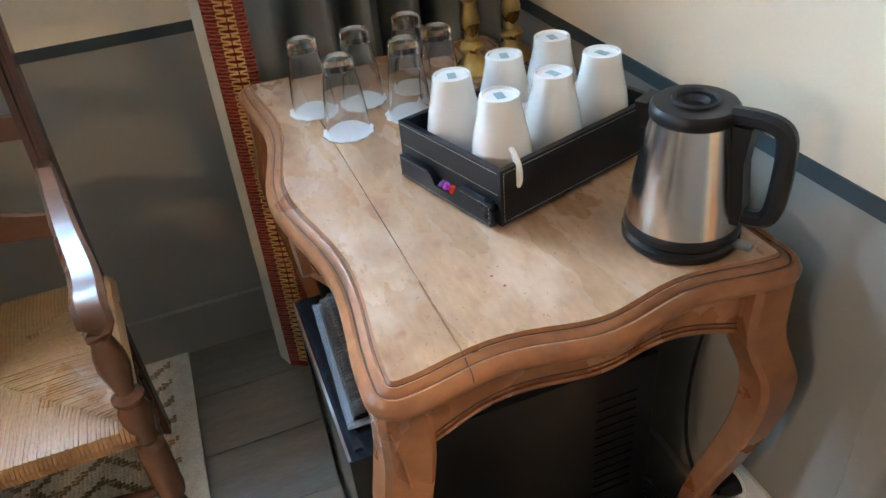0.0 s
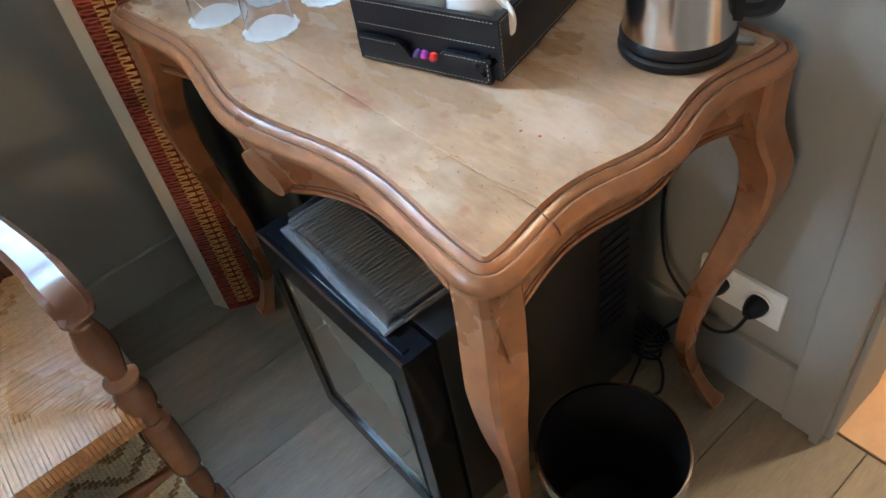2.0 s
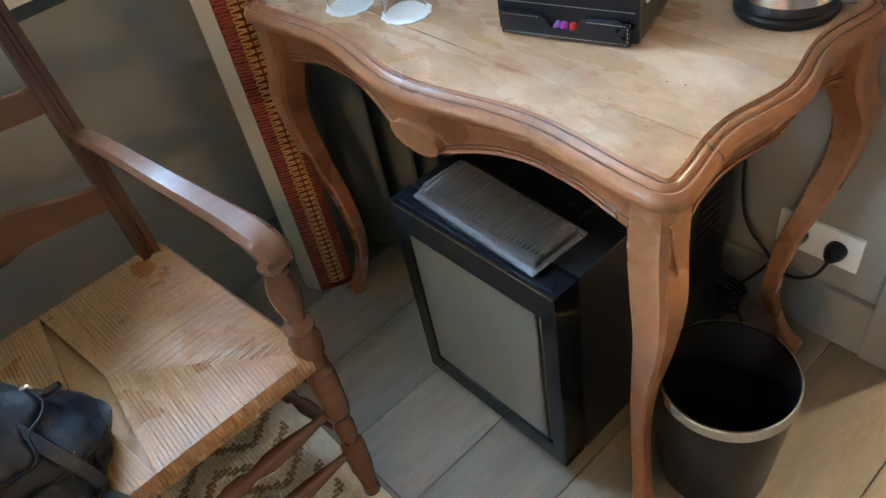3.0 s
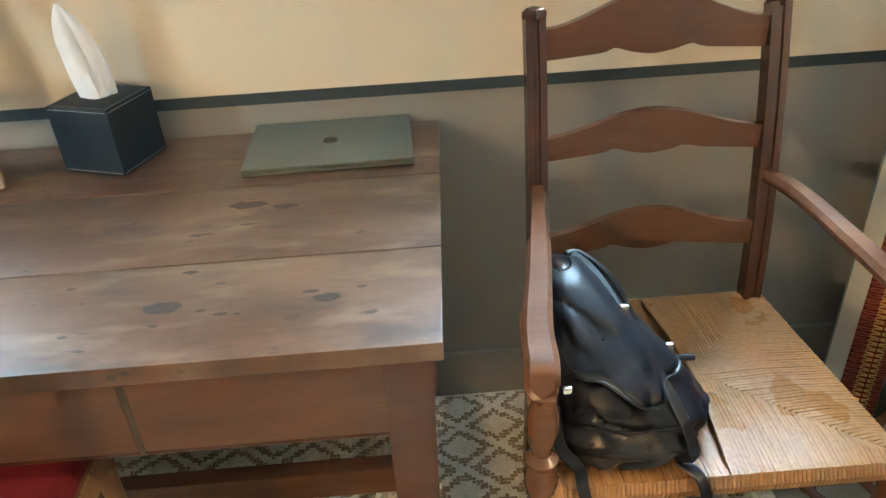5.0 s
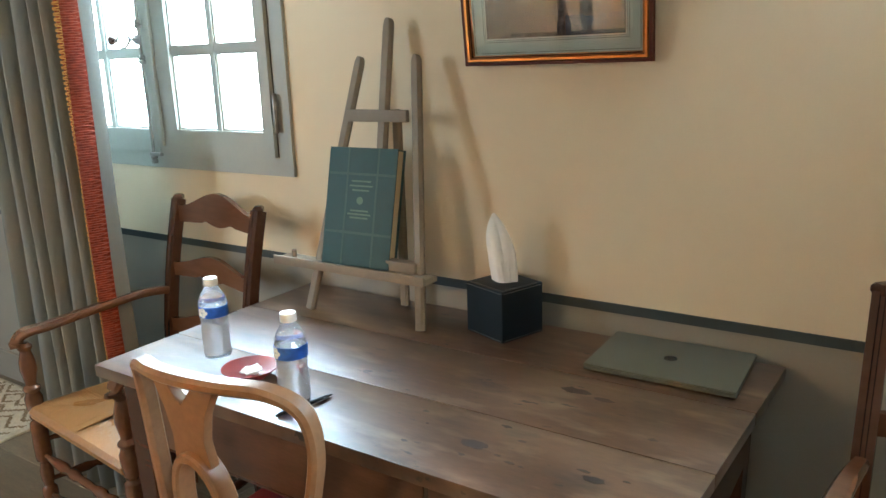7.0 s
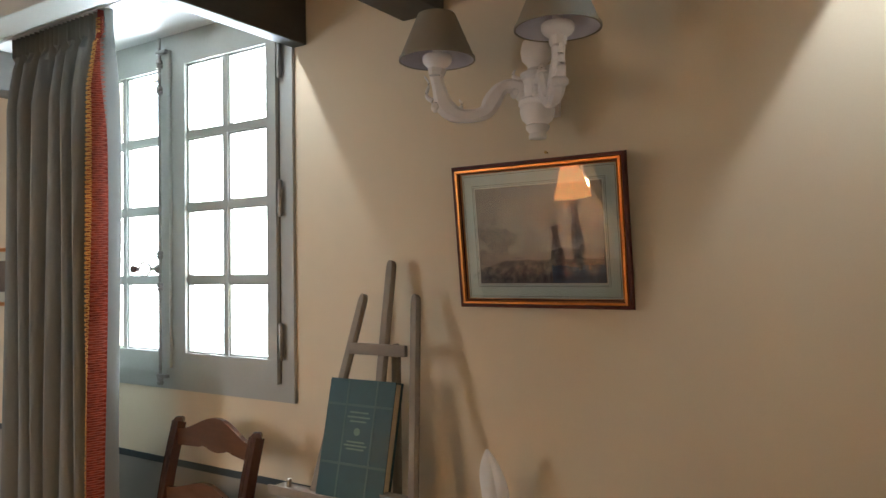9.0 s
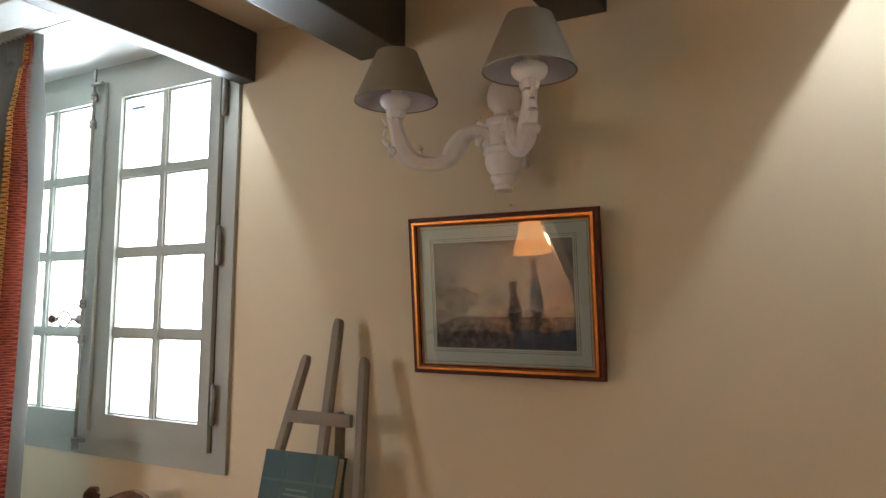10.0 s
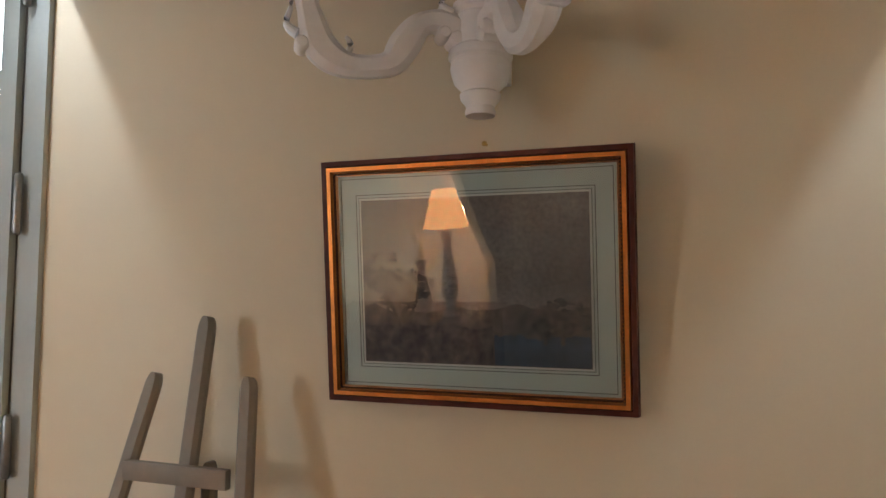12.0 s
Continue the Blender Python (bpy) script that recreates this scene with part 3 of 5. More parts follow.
def stitch_line(bm, a, b, n=(0, 0, 1), step=0.0052):
    a, b = Vector(a), Vector(b)
    d = b - a
    k = max(2, int(d.length / step))
    d.normalize()
    nn = Vector(n)
    s = d.cross(nn)
    for i in range(k):
        p = a + (b - a) * ((i + 0.5) / k)
        vs = [bm.verts.new(p + d * u * 0.0017 + s * w * 0.0005 + nn * 0.0006) for u, w in ((-1, -1), (1, -1), (1, 1), (-1, 1))]
        top = bm.verts.new(p + nn * 0.0011)
        for i0 in range(4):
            bm.faces.new((vs[i0], vs[(i0 + 1) % 4], top))


def tea_tray():
    t = thing("tea_tray", "black stitched leatherette tea tray with drawer on the console table", "tray", (1.269, -0.752, 0.7505), 16.9)
    L, W = 0.146, 0.105
    bm = box(-L, -W, 0.004, L, W, 0.045)
    part("case", bm, LEATHER, t)
    rim = bmesh.new()
    for q in ((-L, -W, -L + 0.008, W), (L - 0.008, -W, L, W), (-L + 0.008, W - 0.008, L - 0.008, W)):
        box(q[0], q[1], 0.045, q[2], q[3], 0.082, bm=rim)
    box(-L + 0.008, -W, 0.045, L - 0.008, -W + 0.008, 0.082, bm=rim)
    part("rim", rim, LEATHER, t)
    # the drawer on the west end, its front cut by a half-round notch
    x = -L - 0.010
    ys = [(-0.096, 0.036), (-0.034, 0.036), (-0.026, 0.030), (-0.020, 0.017), (0.018, 0.017), (0.026, 0.030), (0.034, 0.036), (0.097, 0.036), (0.097, 0.003), (-0.096, 0.003)]
    drawer = part("drawer", slab(ys, 0, x, x + 0.008), LEATHER, t)
    part("drawer_well", box(x + 0.008, -0.03, 0.004, -L + 0.0, 0.03, 0.012), BLACK, drawer)
    bm = bmesh.new()
    stitch_line(bm, (x, -0.092, 0.033), (x, -0.034, 0.033), (-1, 0, 0)), stitch_line(bm, (x, 0.036, 0.033), (x, 0.093, 0.033), (-1, 0, 0))
    stitch_line(bm, (x, -0.092, 0.006), (x, 0.093, 0.006), (-1, 0, 0)), stitch_line(bm, (x, -0.093, 0.007), (x, -0.093, 0.032), (-1, 0, 0))
    part("stitching", bm, STITCH, drawer, loose=True)
    bm = bmesh.new()
    for z in (0.048, 0.078):
        stitch_line(bm, (-L, -0.10, z), (-L, 0.10, z), (-1, 0, 0))
    for a, b in (((-0.142, 0.078), (0.142, 0.078)), ((-0.142, 0.009), (0.142, 0.009)), ((-0.141, 0.010), (-0.141, 0.077)), ((0.141, 0.010), (0.141, 0.077))):
        stitch_line(bm, (a[0], -W, a[1]), (b[0], -W, b[1]), (0, -1, 0))
    part("stitching", bm, STITCH, t, loose=True)
    for i, (yy, c) in enumerate(((-0.012, (0.45, 0.03, 0.02)), (0.002, (0.30, 0.05, 0.35)), (0.012, (0.12, 0.06, 0.22)))):
        s = thing("sweet_wrapper", "small shiny coloured sachet in the tray drawer", "sachet", group="sachets in the drawer")
        s.matrix_basis = t.matrix_basis @ pose(-L - 0.002 + 0.001 * i, yy, 0.0185, 20 * i, 10, 15 * i)
        part("wrapper", lathe([(0, -0.008), (0.005, -0.006), (0.006, 0), (0.005, 0.006), (0, 0.008)], 10), mat("wrapper_colour", c, 0.25, bump=0.3), s)
    sp = thing("teaspoon", "small steel teaspoon lying beside the mugs in the tray", "teaspoon")
    sp.matrix_basis = t.matrix_basis @ pose(-0.1325, 0.0, 0.0470)
    part("handle", sweep([(0, -0.045, 0.0015), (0, -0.01, 0.004), (0, 0.018, 0.002)], rect(0.005, 0.0018, 0.3), scales=[1.3, 0.7, 0.6]), CHROME, sp)
    bm = lathe([(0, 0), (0.002, 0.0003), (0.0045, 0.0018), (0.0055, 0.0040), (0.0042, 0.0026), (0, 0.0012)], 16)
    for v in bm.verts:
        v.co.y = v.co.y * 1.9 + 0.028
    part("bowl", bm, CHROME, sp)
    k = 0
    for i in range(3):
        for j in range(2):
            lx, ly = -0.094 + 0.092 * i, -0.050 + 0.094 * j
            p = t.matrix_basis @ Vector((lx, ly, 0.0455))
            mug(p.x, p.y, p.z, (-112, 60, 90, -120, 90, 70)[k] + 16.9)
            k += 1
    return t


def kettle():
    k = thing("electric_kettle", "brushed steel kettle with black lid and handle on the table", "kettle", (1.345, -1.002, 0.7505), -62)
    k.scale = (0.94, 0.94, 0.885)
    part("power_base", lathe([(0, 0), (0.070, 0), (0.073, 0.004), (0.073, 0.012), (0.069, 0.016), (0, 0.016)], 40), BLACK, k)
    part("foot", lathe([(0.066, 0.018), (0.0715, 0.020), (0.0715, 0.028), (0.069, 0.034)], 40), BLACK, k)
    part("jug", lathe([(0.069, 0.033), (0.0685, 0.038), (0.0655, 0.07), (0.0570, 0.13), (0.0505, 0.172), (0.049, 0.180), (0, 0.180)], 48), STEEL, k, "brushed steel jug")
    lid = part("lid", lathe([(0.0500, 0.176), (0.0515, 0.180), (0.0510, 0.189), (0.0475, 0.1935), (0.030, 0.195), (0.016, 0.195), (0.012, 0.188), (0, 0.187)], 40), BLACK, k, "black plastic lid")
    part("lid_ring", lathe([(0.0225, 0.1965), (0.024, 0.2), (0.0265, 0.2), (0.028, 0.1965)], 28), BLACK, lid)
    part("spout", slab([(-0.020, 0.186), (0.020, 0.186), (0.010, 0.152), (0, 0.140), (-0.010, 0.152)], 0, -0.066, -0.050), BLACK, k)
    hb = sweep(curve([(0.045, 0, 0.187), (0.082, 0, 0.188), (0.103, 0, 0.179), (0.109, 0, 0.150), (0.108, 0, 0.088), (0.101, 0, 0.064), (0.084, 0, 0.057), (0.064, 0, 0.058)], 6), rect(0.022, 0.020, 0.3), up=(0, 1, 0))
    part("handle", hb, BLACK, k)
    part("handle_bridge", slab([(0.050, 0.178), (0.072, 0.178), (0.069, 0.130), (0.076, 0.070), (0.074, 0.046), (0.062, 0.046)], 1, -0.011, 0.011), BLACK, k)
    part("switch", box(0.070, -0.007, 0.010, 0.092, 0.007, 0.017, 0.002), IRON, k)
    return k


def candlestick(x, y, h, k):
    c = thing("brass_candlestick", "tall aged brass candlestick with turned stem on the console table", "candlestick", (x, y, 0.7502), group="brass candlesticks")
    foot = [(0, 0), (0.042, 0), (0.044, 0.004), (0.040, 0.010), (0.026, 0.018), (0.016, 0.028), (0.014, 0.036)]
    part("foot", lathe(foot, 32), BRASS, c)
    prof, z = [(0.014, 0.036)], 0.036
    while z < h - 0.05:
        prof += [(0.020, z + 0.004), (0.022, z + 0.010), (0.019, z + 0.016), (0.0125, z + 0.020), (0.0115, z + 0.026), (0.0165, z + 0.045), (0.0175, z + 0.060), (0.012, z + 0.085), (0.012, z + 0.090)]
        z += 0.092
    part("stem", lathe(prof, 28), BRASS, c)
    part("socket", lathe([(0.012, z), (0.024, z + 0.010), (0.026, z + 0.016), (0.015, z + 0.020), (0.015, z + 0.040), (0.011, z + 0.041), (0.011, z + 0.022), (0, z + 0.021)], 24), BRASS, c)
    return c


console_table()
for k, (x, y) in enumerate(((1.061, -0.522), (1.029, -0.412), (1.117, -0.416), (1.172, -0.508), (1.238, -0.482), (1.215, -0.395))):
    coaster(x, y, k)
    tumbler(x + 0.002, y + 0.004)
tea_tray(), kettle()
candlestick(1.335, -0.395, 0.30, 0), candlestick(1.425, -0.372, 0.40, 1)


# ---- under and beside the console table ----
def fridge():
    f = thing("minibar_fridge", "black glass-door minibar fridge standing under the console table", "fridge")
    part("body", box(0.962, -0.945, 0.022, 1.385, -0.575, 0.490, 0.006), BLACK, f)
    d = part("door", bmesh.new(), BLACK_GLOSS, f)
    bm = bmesh.new()
    x0, x1 = 0.905, 0.955
    for q in ((-0.945, 0.026, -0.915, 0.490), (-0.605, 0.026, -0.575, 0.490), (-0.915, 0.026, -0.605, 0.072), (-0.915, 0.430, -0.605, 0.490)):
        box(x0, q[0], q[1], x1, q[2], q[3], bm=bm)
    part("door_frame", bm, BLACK_GLOSS, d, "", False)
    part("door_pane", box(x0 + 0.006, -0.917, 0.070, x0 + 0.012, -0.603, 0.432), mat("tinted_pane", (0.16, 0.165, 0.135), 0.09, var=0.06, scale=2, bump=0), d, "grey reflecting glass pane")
    part("inner_frame", box(x0 + 0.0015, -0.905, 0.082, x0 + 0.006, -0.900, 0.42), BLACK, d)
    part("handle_groove", box(x0 + 0.012, -0.93, 0.4895, x0 + 0.024, -0.59, 0.4935), BLACK_GLOSS, d)
    part("chrome_edge", box(x0 - 0.001, -0.944, 0.487, x0 + 0.003, -0.576, 0.491), CHROME, d)
    bm = bmesh.new()
    for i in range(12):
        box(1.28, -0.9475, 0.20 + 0.02 * i, 1.35, -0.9445, 0.208 + 0.02 * i, bm=bm)
    part("grille", bm, BLACK, f)
    for x in (0.99, 1.35):
        for y in (-0.92, -0.60):
            part("foot", lathe([(0, 0), (0.014, 0), (0.014, 0.022), (0, 0.022)], 12, at=(x, y, 0)), BLACK, f)
    return f


def ice_tray():
    t = thing("ribbed_plastic_tray", "clear ribbed plastic tray lying face down on the black fridge", "plastic tray", (0.985, -0.755, 0.4945), -3)
    bm = bmesh.new()
    n = 34
    prev = None
    for i in range(n * 2 + 1):
        y = -0.135 + 0.27 * i / (2 * n)
        z = 0.016 + (0.007 if i % 2 else 0)
        row = [bm.verts.new((x, y, zz)) for x, zz in ((-0.052, 0.0), (-0.046, z - 0.003), (-0.040, z), (0.040, z), (0.046, z - 0.003), (0.052, 0.0))]
        if prev:
            for a in range(5):
                bm.faces.new((prev[a], prev[a + 1], row[a + 1], row[a]))
        prev = row
    part("ribs", bm, CLEAR_PLASTIC, t, smooth=False)
    bm = bmesh.new()
    for q in ((-0.060, -0.142, -0.050, 0.142), (0.050, -0.142, 0.060, 0.142), (-0.050, -0.142, 0.050, -0.134), (-0.050, 0.134, 0.050, 0.142)):
        box(q[0], q[1], 0, q[2], q[3], 0.005, bm=bm)
    part("flange", bm, CLEAR_PLASTIC, t)
    b = thing("black_folder", "flat black tray under the ribbed plastic one on the fridge", "tray", (1.10, -0.75, 0.4905), 0)
    part("plate", box(-0.05, -0.12, 0, 0.09, 0.13, 0.012, 0.003), LEATHER, b)
    return t


def bin_():
    b = thing("waste_bin", "empty round black waste bin with chrome rim on the floor", "waste bin", (1.100, -1.124, 0))
    b.scale = (1.04, 1.04, 1.0)
    prof = [(0, 0), (0.088, 0), (0.090, 0.004), (0.1045, 0.252), (0.1045, 0.268), (0.1015, 0.268), (0.0995, 0.25), (0.086, 0.008), (0, 0.008)]
    part("bucket", lathe(prof, 56), BLACK, b)
    part("rim", lathe([(0.1035, 0.246), (0.1065, 0.248), (0.1070, 0.268), (0.1055, 0.273), (0.1025, 0.273), (0.1015, 0.268)], 56), CHROME, b, "chrome rim")
    return b


def socket_and_leads():
    s = thing("double_socket", "white double wall socket with two black plugs above the baseboard", "wall socket")
    part("plate", box(XE - 0.009, -1.154, 0.194, XE, -0.996, 0.276, 0.003), WHITE_PLASTIC, s)
    for y in (-1.112, -1.038):
        part("cover_ring", lathe([(0.026, 0), (0.027, 0.0025), (0.022, 0.003), (0.021, -0.001)], 28, at=(XE - 0.009, y, 0.235), axis=(-1, 0, 0)), WHITE_PLASTIC, s)
    for i, y in enumerate((-1.112, -1.038)):
        p = thing("power_plug", "black power plug with its lead in the wall socket", "plug", group="plugs in the wall socket")
        part("body", lathe([(0, -0.001), (0.019, 0), (0.019, 0.012), (0.014, 0.026), (0.009, 0.034), (0, 0.035)], 20, at=(XE - 0.0095, y, 0.236), axis=(-1, 0, 0)), BLACK, p)
        x = XE - 0.034
        if i == 0:
            way = [(x, y, 0.234), (x - 0.03, y + 0.01, 0.205), (x - 0.02, y + 0.06, 0.165), (x, y + 0.12, 0.18), (x + 0.005, y + 0.17, 0.23), (x + 0.01, -0.92, 0.33), (x + 0.012, -0.925, 0.45), (x + 0.012, -0.96, 0.62), (x + 0.01, -0.97, 0.70)]
        else:
            way = [(x, y, 0.234), (x - 0.05, y + 0.02, 0.19), (x - 0.06, y + 0.08, 0.08), (1.40, -0.95, 0.012), (1.33, -0.98, 0.008), (1.37, -1.02, 0.008), (1.43, -0.97, 0.008), (1.40, -0.90, 0.008), (1.392, -0.80, 0.03)]
        part("lead", sweep(curve(way, 7), disc(0.0034, 8)), BLACK, p)
    c = thing("coiled_cable", "loose coil of black cable lying on the floor below the socket", "cable")
    way = []
    for i in range(70):
        a = i * 0.42
        r = 0.048 + 0.007 * math.sin(i * 0.9)
        way.append((1.432 + 0.5 * r * math.cos(a), -0.93 + r * math.sin(a), 0.010 + 0.0010 * i + 0.05 * max(0, math.sin(a)) * 0.5))
    part("coil", sweep(way, disc(0.0034, 7)), BLACK, c)


def curtain(name, label, x0, x1, y, top, heading, trim, lean=0.0, flip=1, waves=9, edge=None):
    """Pleated cloth between x0 and x1; trim: the stretch of its width, 0 to 1, that the braid covers."""
    c = thing(name, label, "curtain")
    def at(u, z, off=0.0):
        h = min(max((top - z) / 0.25, 0), 1)
        amp = 0.010 + 0.042 * h + 0.010 * (1 - z / top)
        ph = 2 * math.pi * waves * u + 0.5 * math.sin(7 * u + 1.3) + 0.25 * math.sin(3 * z + 9 * u)
        dy = amp * math.sin(ph) + 0.006 * math.sin(2.3 * ph + z * 2)
        if z > top - heading:
            dy = 0.010 * math.sin(ph * 3)
        grow = 1 + 0.05 * (1 - z / top)
        mid = (x0 + x1) / 2
        x = mid + (x0 + (x1 - x0) * u - mid) * grow + lean * (1 - z / top) + 0.006 * math.cos(ph) * h
        yy = y + dy
        if edge and u < 0.38:
            ex, ey = edge(u)
            k = min(max((0.38 - u) / 0.18, 0), 1)
            k = k * k * (3 - 2 * k)
            fall = (0.83 - z) / 0.83
            x, yy = x + (ex - 0.012 * fall - x) * k, yy + (ey - 0.018 * fall - yy) * k
        return Vector((x, yy - off, z))

    nu, nz = 150, 34
    zs = [0.004 + (top - 0.004) * (1 - (1 - j / nz) ** 1.25) for j in range(nz + 1)]
    bm = bmesh.new()
    grid = [[bm.verts.new(at(i / nu, z)) for i in range(nu + 1)] for z in zs]
    back = [[bm.verts.new(at(i / nu, z, -0.004)) for i in range(nu + 1)] for z in zs]
    for j in range(nz):
        for i in range(nu):
            bm.faces.new((grid[j][i], grid[j][i + 1], grid[j + 1][i + 1], grid[j + 1][i]))
            bm.faces.new((back[j][i], back[j + 1][i], back[j + 1][i + 1], back[j][i + 1]))
        bm.faces.new((grid[j][0], grid[j + 1][0], back[j + 1][0], back[j][0]))
        bm.faces.new((grid[j][nu], back[j][nu], back[j + 1][nu], grid[j + 1][nu]))
    for i in range(nu):
        bm.faces.new((grid[0][i], back[0][i], back[0][i + 1], grid[0][i + 1]))
        bm.faces.new((grid[nz][i], grid[nz][i + 1], back[nz][i + 1], back[nz][i]))
    part("cloth", bm, CURTAIN, c)
    a, b = trim

    def strip(u0, u1, off, material, nm, parent, label=""):
        bm = bmesh.new()
        rows = []
        m = 10
        for z in zs:
            w = 0.62 + 0.38 * min(1, (top - z) / 0.4)
            um = (u0 + u1) / 2
            rows.append([bm.verts.new(at(um + (u0 - um + (u1 - u0) * k / m) * w, z, off)) for k in range(m + 1)])
        for p, q in zip(rows, rows[1:]):
            for k in range(m):
                bm.faces.new((p[k], p[k + 1], q[k + 1], q[k]))
        return part(nm, bm, material, parent, label)
    braid = strip(a, b, 0.0035, RED_BRAID, "braid", c, "rust red braid with gold centre")
    mid, half = (a + b) / 2, (b - a) / 2
    loops, gold = bmesh.new(), bmesh.new()
    z = 0.03
    while z < top - 0.02:
        for s in (-1, 1):
            u0 = mid + s * half * 0.42
            p = [at(u0 + s * half * f * 0.62, z + dz, 0.0062 + e) for f, dz, e in ((0, 0, 0), (0.6, 0.003, 0.003), (1.0, 0.0, 0.002), (0.6, -0.005, 0.002), (0, -0.004, 0))]
            sweep(curve(p, 2), disc(0.0015, 4), bm=loops, caps=False)
            q = [at(mid + s * half * f, z + dz, 0.0075) for f, dz in ((0.05, 0.006), (0.42, 0.004), (0.42, -0.003), (0.05, -0.005))]
            sweep(q, disc(0.0023, 4), bm=gold, caps=False)
        z += 0.0145
    part("looped_edge", loops, ROSE_LOOP, braid, loose=True)
    part("gold_cord", gold, GOLD_BRAID, braid, loose=True)
    if flip:
        u0, u1 = (0.0, a) if a < 0.3 else (b, 1.0)
        strip(u0, u1, 0.003, LINING, "lining", c)
    return c


def turned_edge(u):
    """The curtain's free edge turns back towards the window."""
    pts = ((0.0, 0.879, -0.118), (0.05, 0.897, -0.160), (0.12, 0.935, -0.182), (0.20, 0.972, -0.195), (0.38, 1.05, -0.17))
    for (u0, x_a, y_a), (u1, x_b, y_b) in zip(pts, pts[1:]):
        if u <= u1:
            t = (u - u0) / (u1 - u0)
            return x_a + (x_b - x_a) * t, y_a + (y_b - y_a) * t
    return pts[-1][1:]


fridge(), ice_tray(), bin_(), socket_and_leads()
curtain("curtain", "grey velvet curtain with rust braid behind the console table", 0.868, 1.49, -0.150, 2.296, 0.09, (0.05, 0.20), waves=7, edge=turned_edge)
curtain("curtain", "grey velvet pleated curtain with rust braid beside the window", -2.44, -1.862, -0.30, 2.296, 0.10, (0.895, 0.985), waves=7, flip=0)
rail = thing("curtain_rail", "white curtain rail fixed under the bay ceiling", "curtain rail")
part("rail", box(-2.59, -0.312, 2.2965, -1.46, -0.288, 2.2998), WHITE_SOFFIT, rail)
# ---- the chairs ----
def turned(bm, a, b, beads, r0=0.012, r1=0.017, n=14):
    """A turned bar from a to b; beads: (place 0 to 1, radius factor)."""
    a, b = Vector(a), Vector(b)
    L = (b - a).length
    return lathe([(0, 0)] + [(r0 if f is None else r1 * f, p * L) for p, f in beads] + [(0, L)], n, bm, at=a, axis=(b - a))


BAR = ((0.0, 0.45), (0.06, 0.5), (0.16, 0.85), (0.24, 0.95), (0.30, 0.55), (0.33, 0.9), (0.38, 0.9), (0.42, 0.6), (0.5, 0.72), (0.58, 0.6), (0.62, 0.9), (0.67, 0.9), (0.70, 0.55), (0.76, 0.95), (0.84, 0.85), (0.94, 0.5), (1.0, 0.45))
PLAIN = ((0.0, 0.5), (0.1, 0.62), (0.5, 0.75), (0.9, 0.62), (1.0, 0.5))


def rush_seat(parent, zc):
    """Cords laid in four sectors that meet in the middle."""
    P = [Vector((-0.225, -0.075, zc)), Vector((0.225, -0.075, zc)), Vector((0.262, -0.505, zc)), Vector((-0.262, -0.505, zc))]
    C1, C2 = Vector((-0.03, -0.285, zc - 0.006)), Vector((0.03, -0.285, zc - 0.006))
    sectors = ((P[0], P[1], C1, C2), (P[1], P[2], C2, C2), (P[2], P[3], C2, C1), (P[3], P[0], C1, C1))
    rnd = random.Random(7)
    for k, (a, b, ca, cb) in enumerate(sectors):
        bm = bmesh.new()
        rail = b - a
        out = Vector((rail.y, -rail.x, 0)).normalized()
        if out.dot((a + b) / 2 - (P[0] + P[2]) / 2) < 0:
            out = -out
        n = int(rail.length / 0.0064)
        for i in range(n):
            u = (i + 0.5) / n
            p = a + rail * u
            # length inward until the seam
            if u < 0.5:
                t = u * 2
                q = a + (ca - a) * t if ca == cb else a + (ca - a) * min(1, u / 0.46)
            else:
                t = (1 - u) * 2
                q = b + (cb - b) * t if ca == cb else b + (cb - b) * min(1, (1 - u) / 0.46)
            q = Vector((q.x, q.y, q.z + 0.002 + rnd.uniform(-0.0006, 0.0008)))
            p1 = p + out * 0.010 + Vector((0, 0, -0.030))
            p2 = p + out * 0.014 + Vector((0, 0, -0.014))
            p3 = p + out * 0.006 + Vector((rnd.uniform(-1, 1) * 0.0004, rnd.uniform(-1, 1) * 0.0004, 0.0))
            pm = (p + q) / 2 + Vector((0, 0, 0.005 + rnd.uniform(-0.0006, 0.0006)))
            sweep([p1, p2, p3, pm, q], [(-0.0034, -0.002), (0.0034, -0.002), (0.0028, 0.0014), (0, 0.0023), (-0.0028, 0.0014)], bm=bm, up=tuple(out * 0.3 + Vector((0, 0, 1))), caps=False)
        part("rush_weave", bm, RUSH, parent, loose=True)
    part("seat_core", slab([(p.x * 0.97, p.y * 0.98 - 0.004) for p in P], 2, zc - 0.028, zc - 0.013), RUSH, parent)


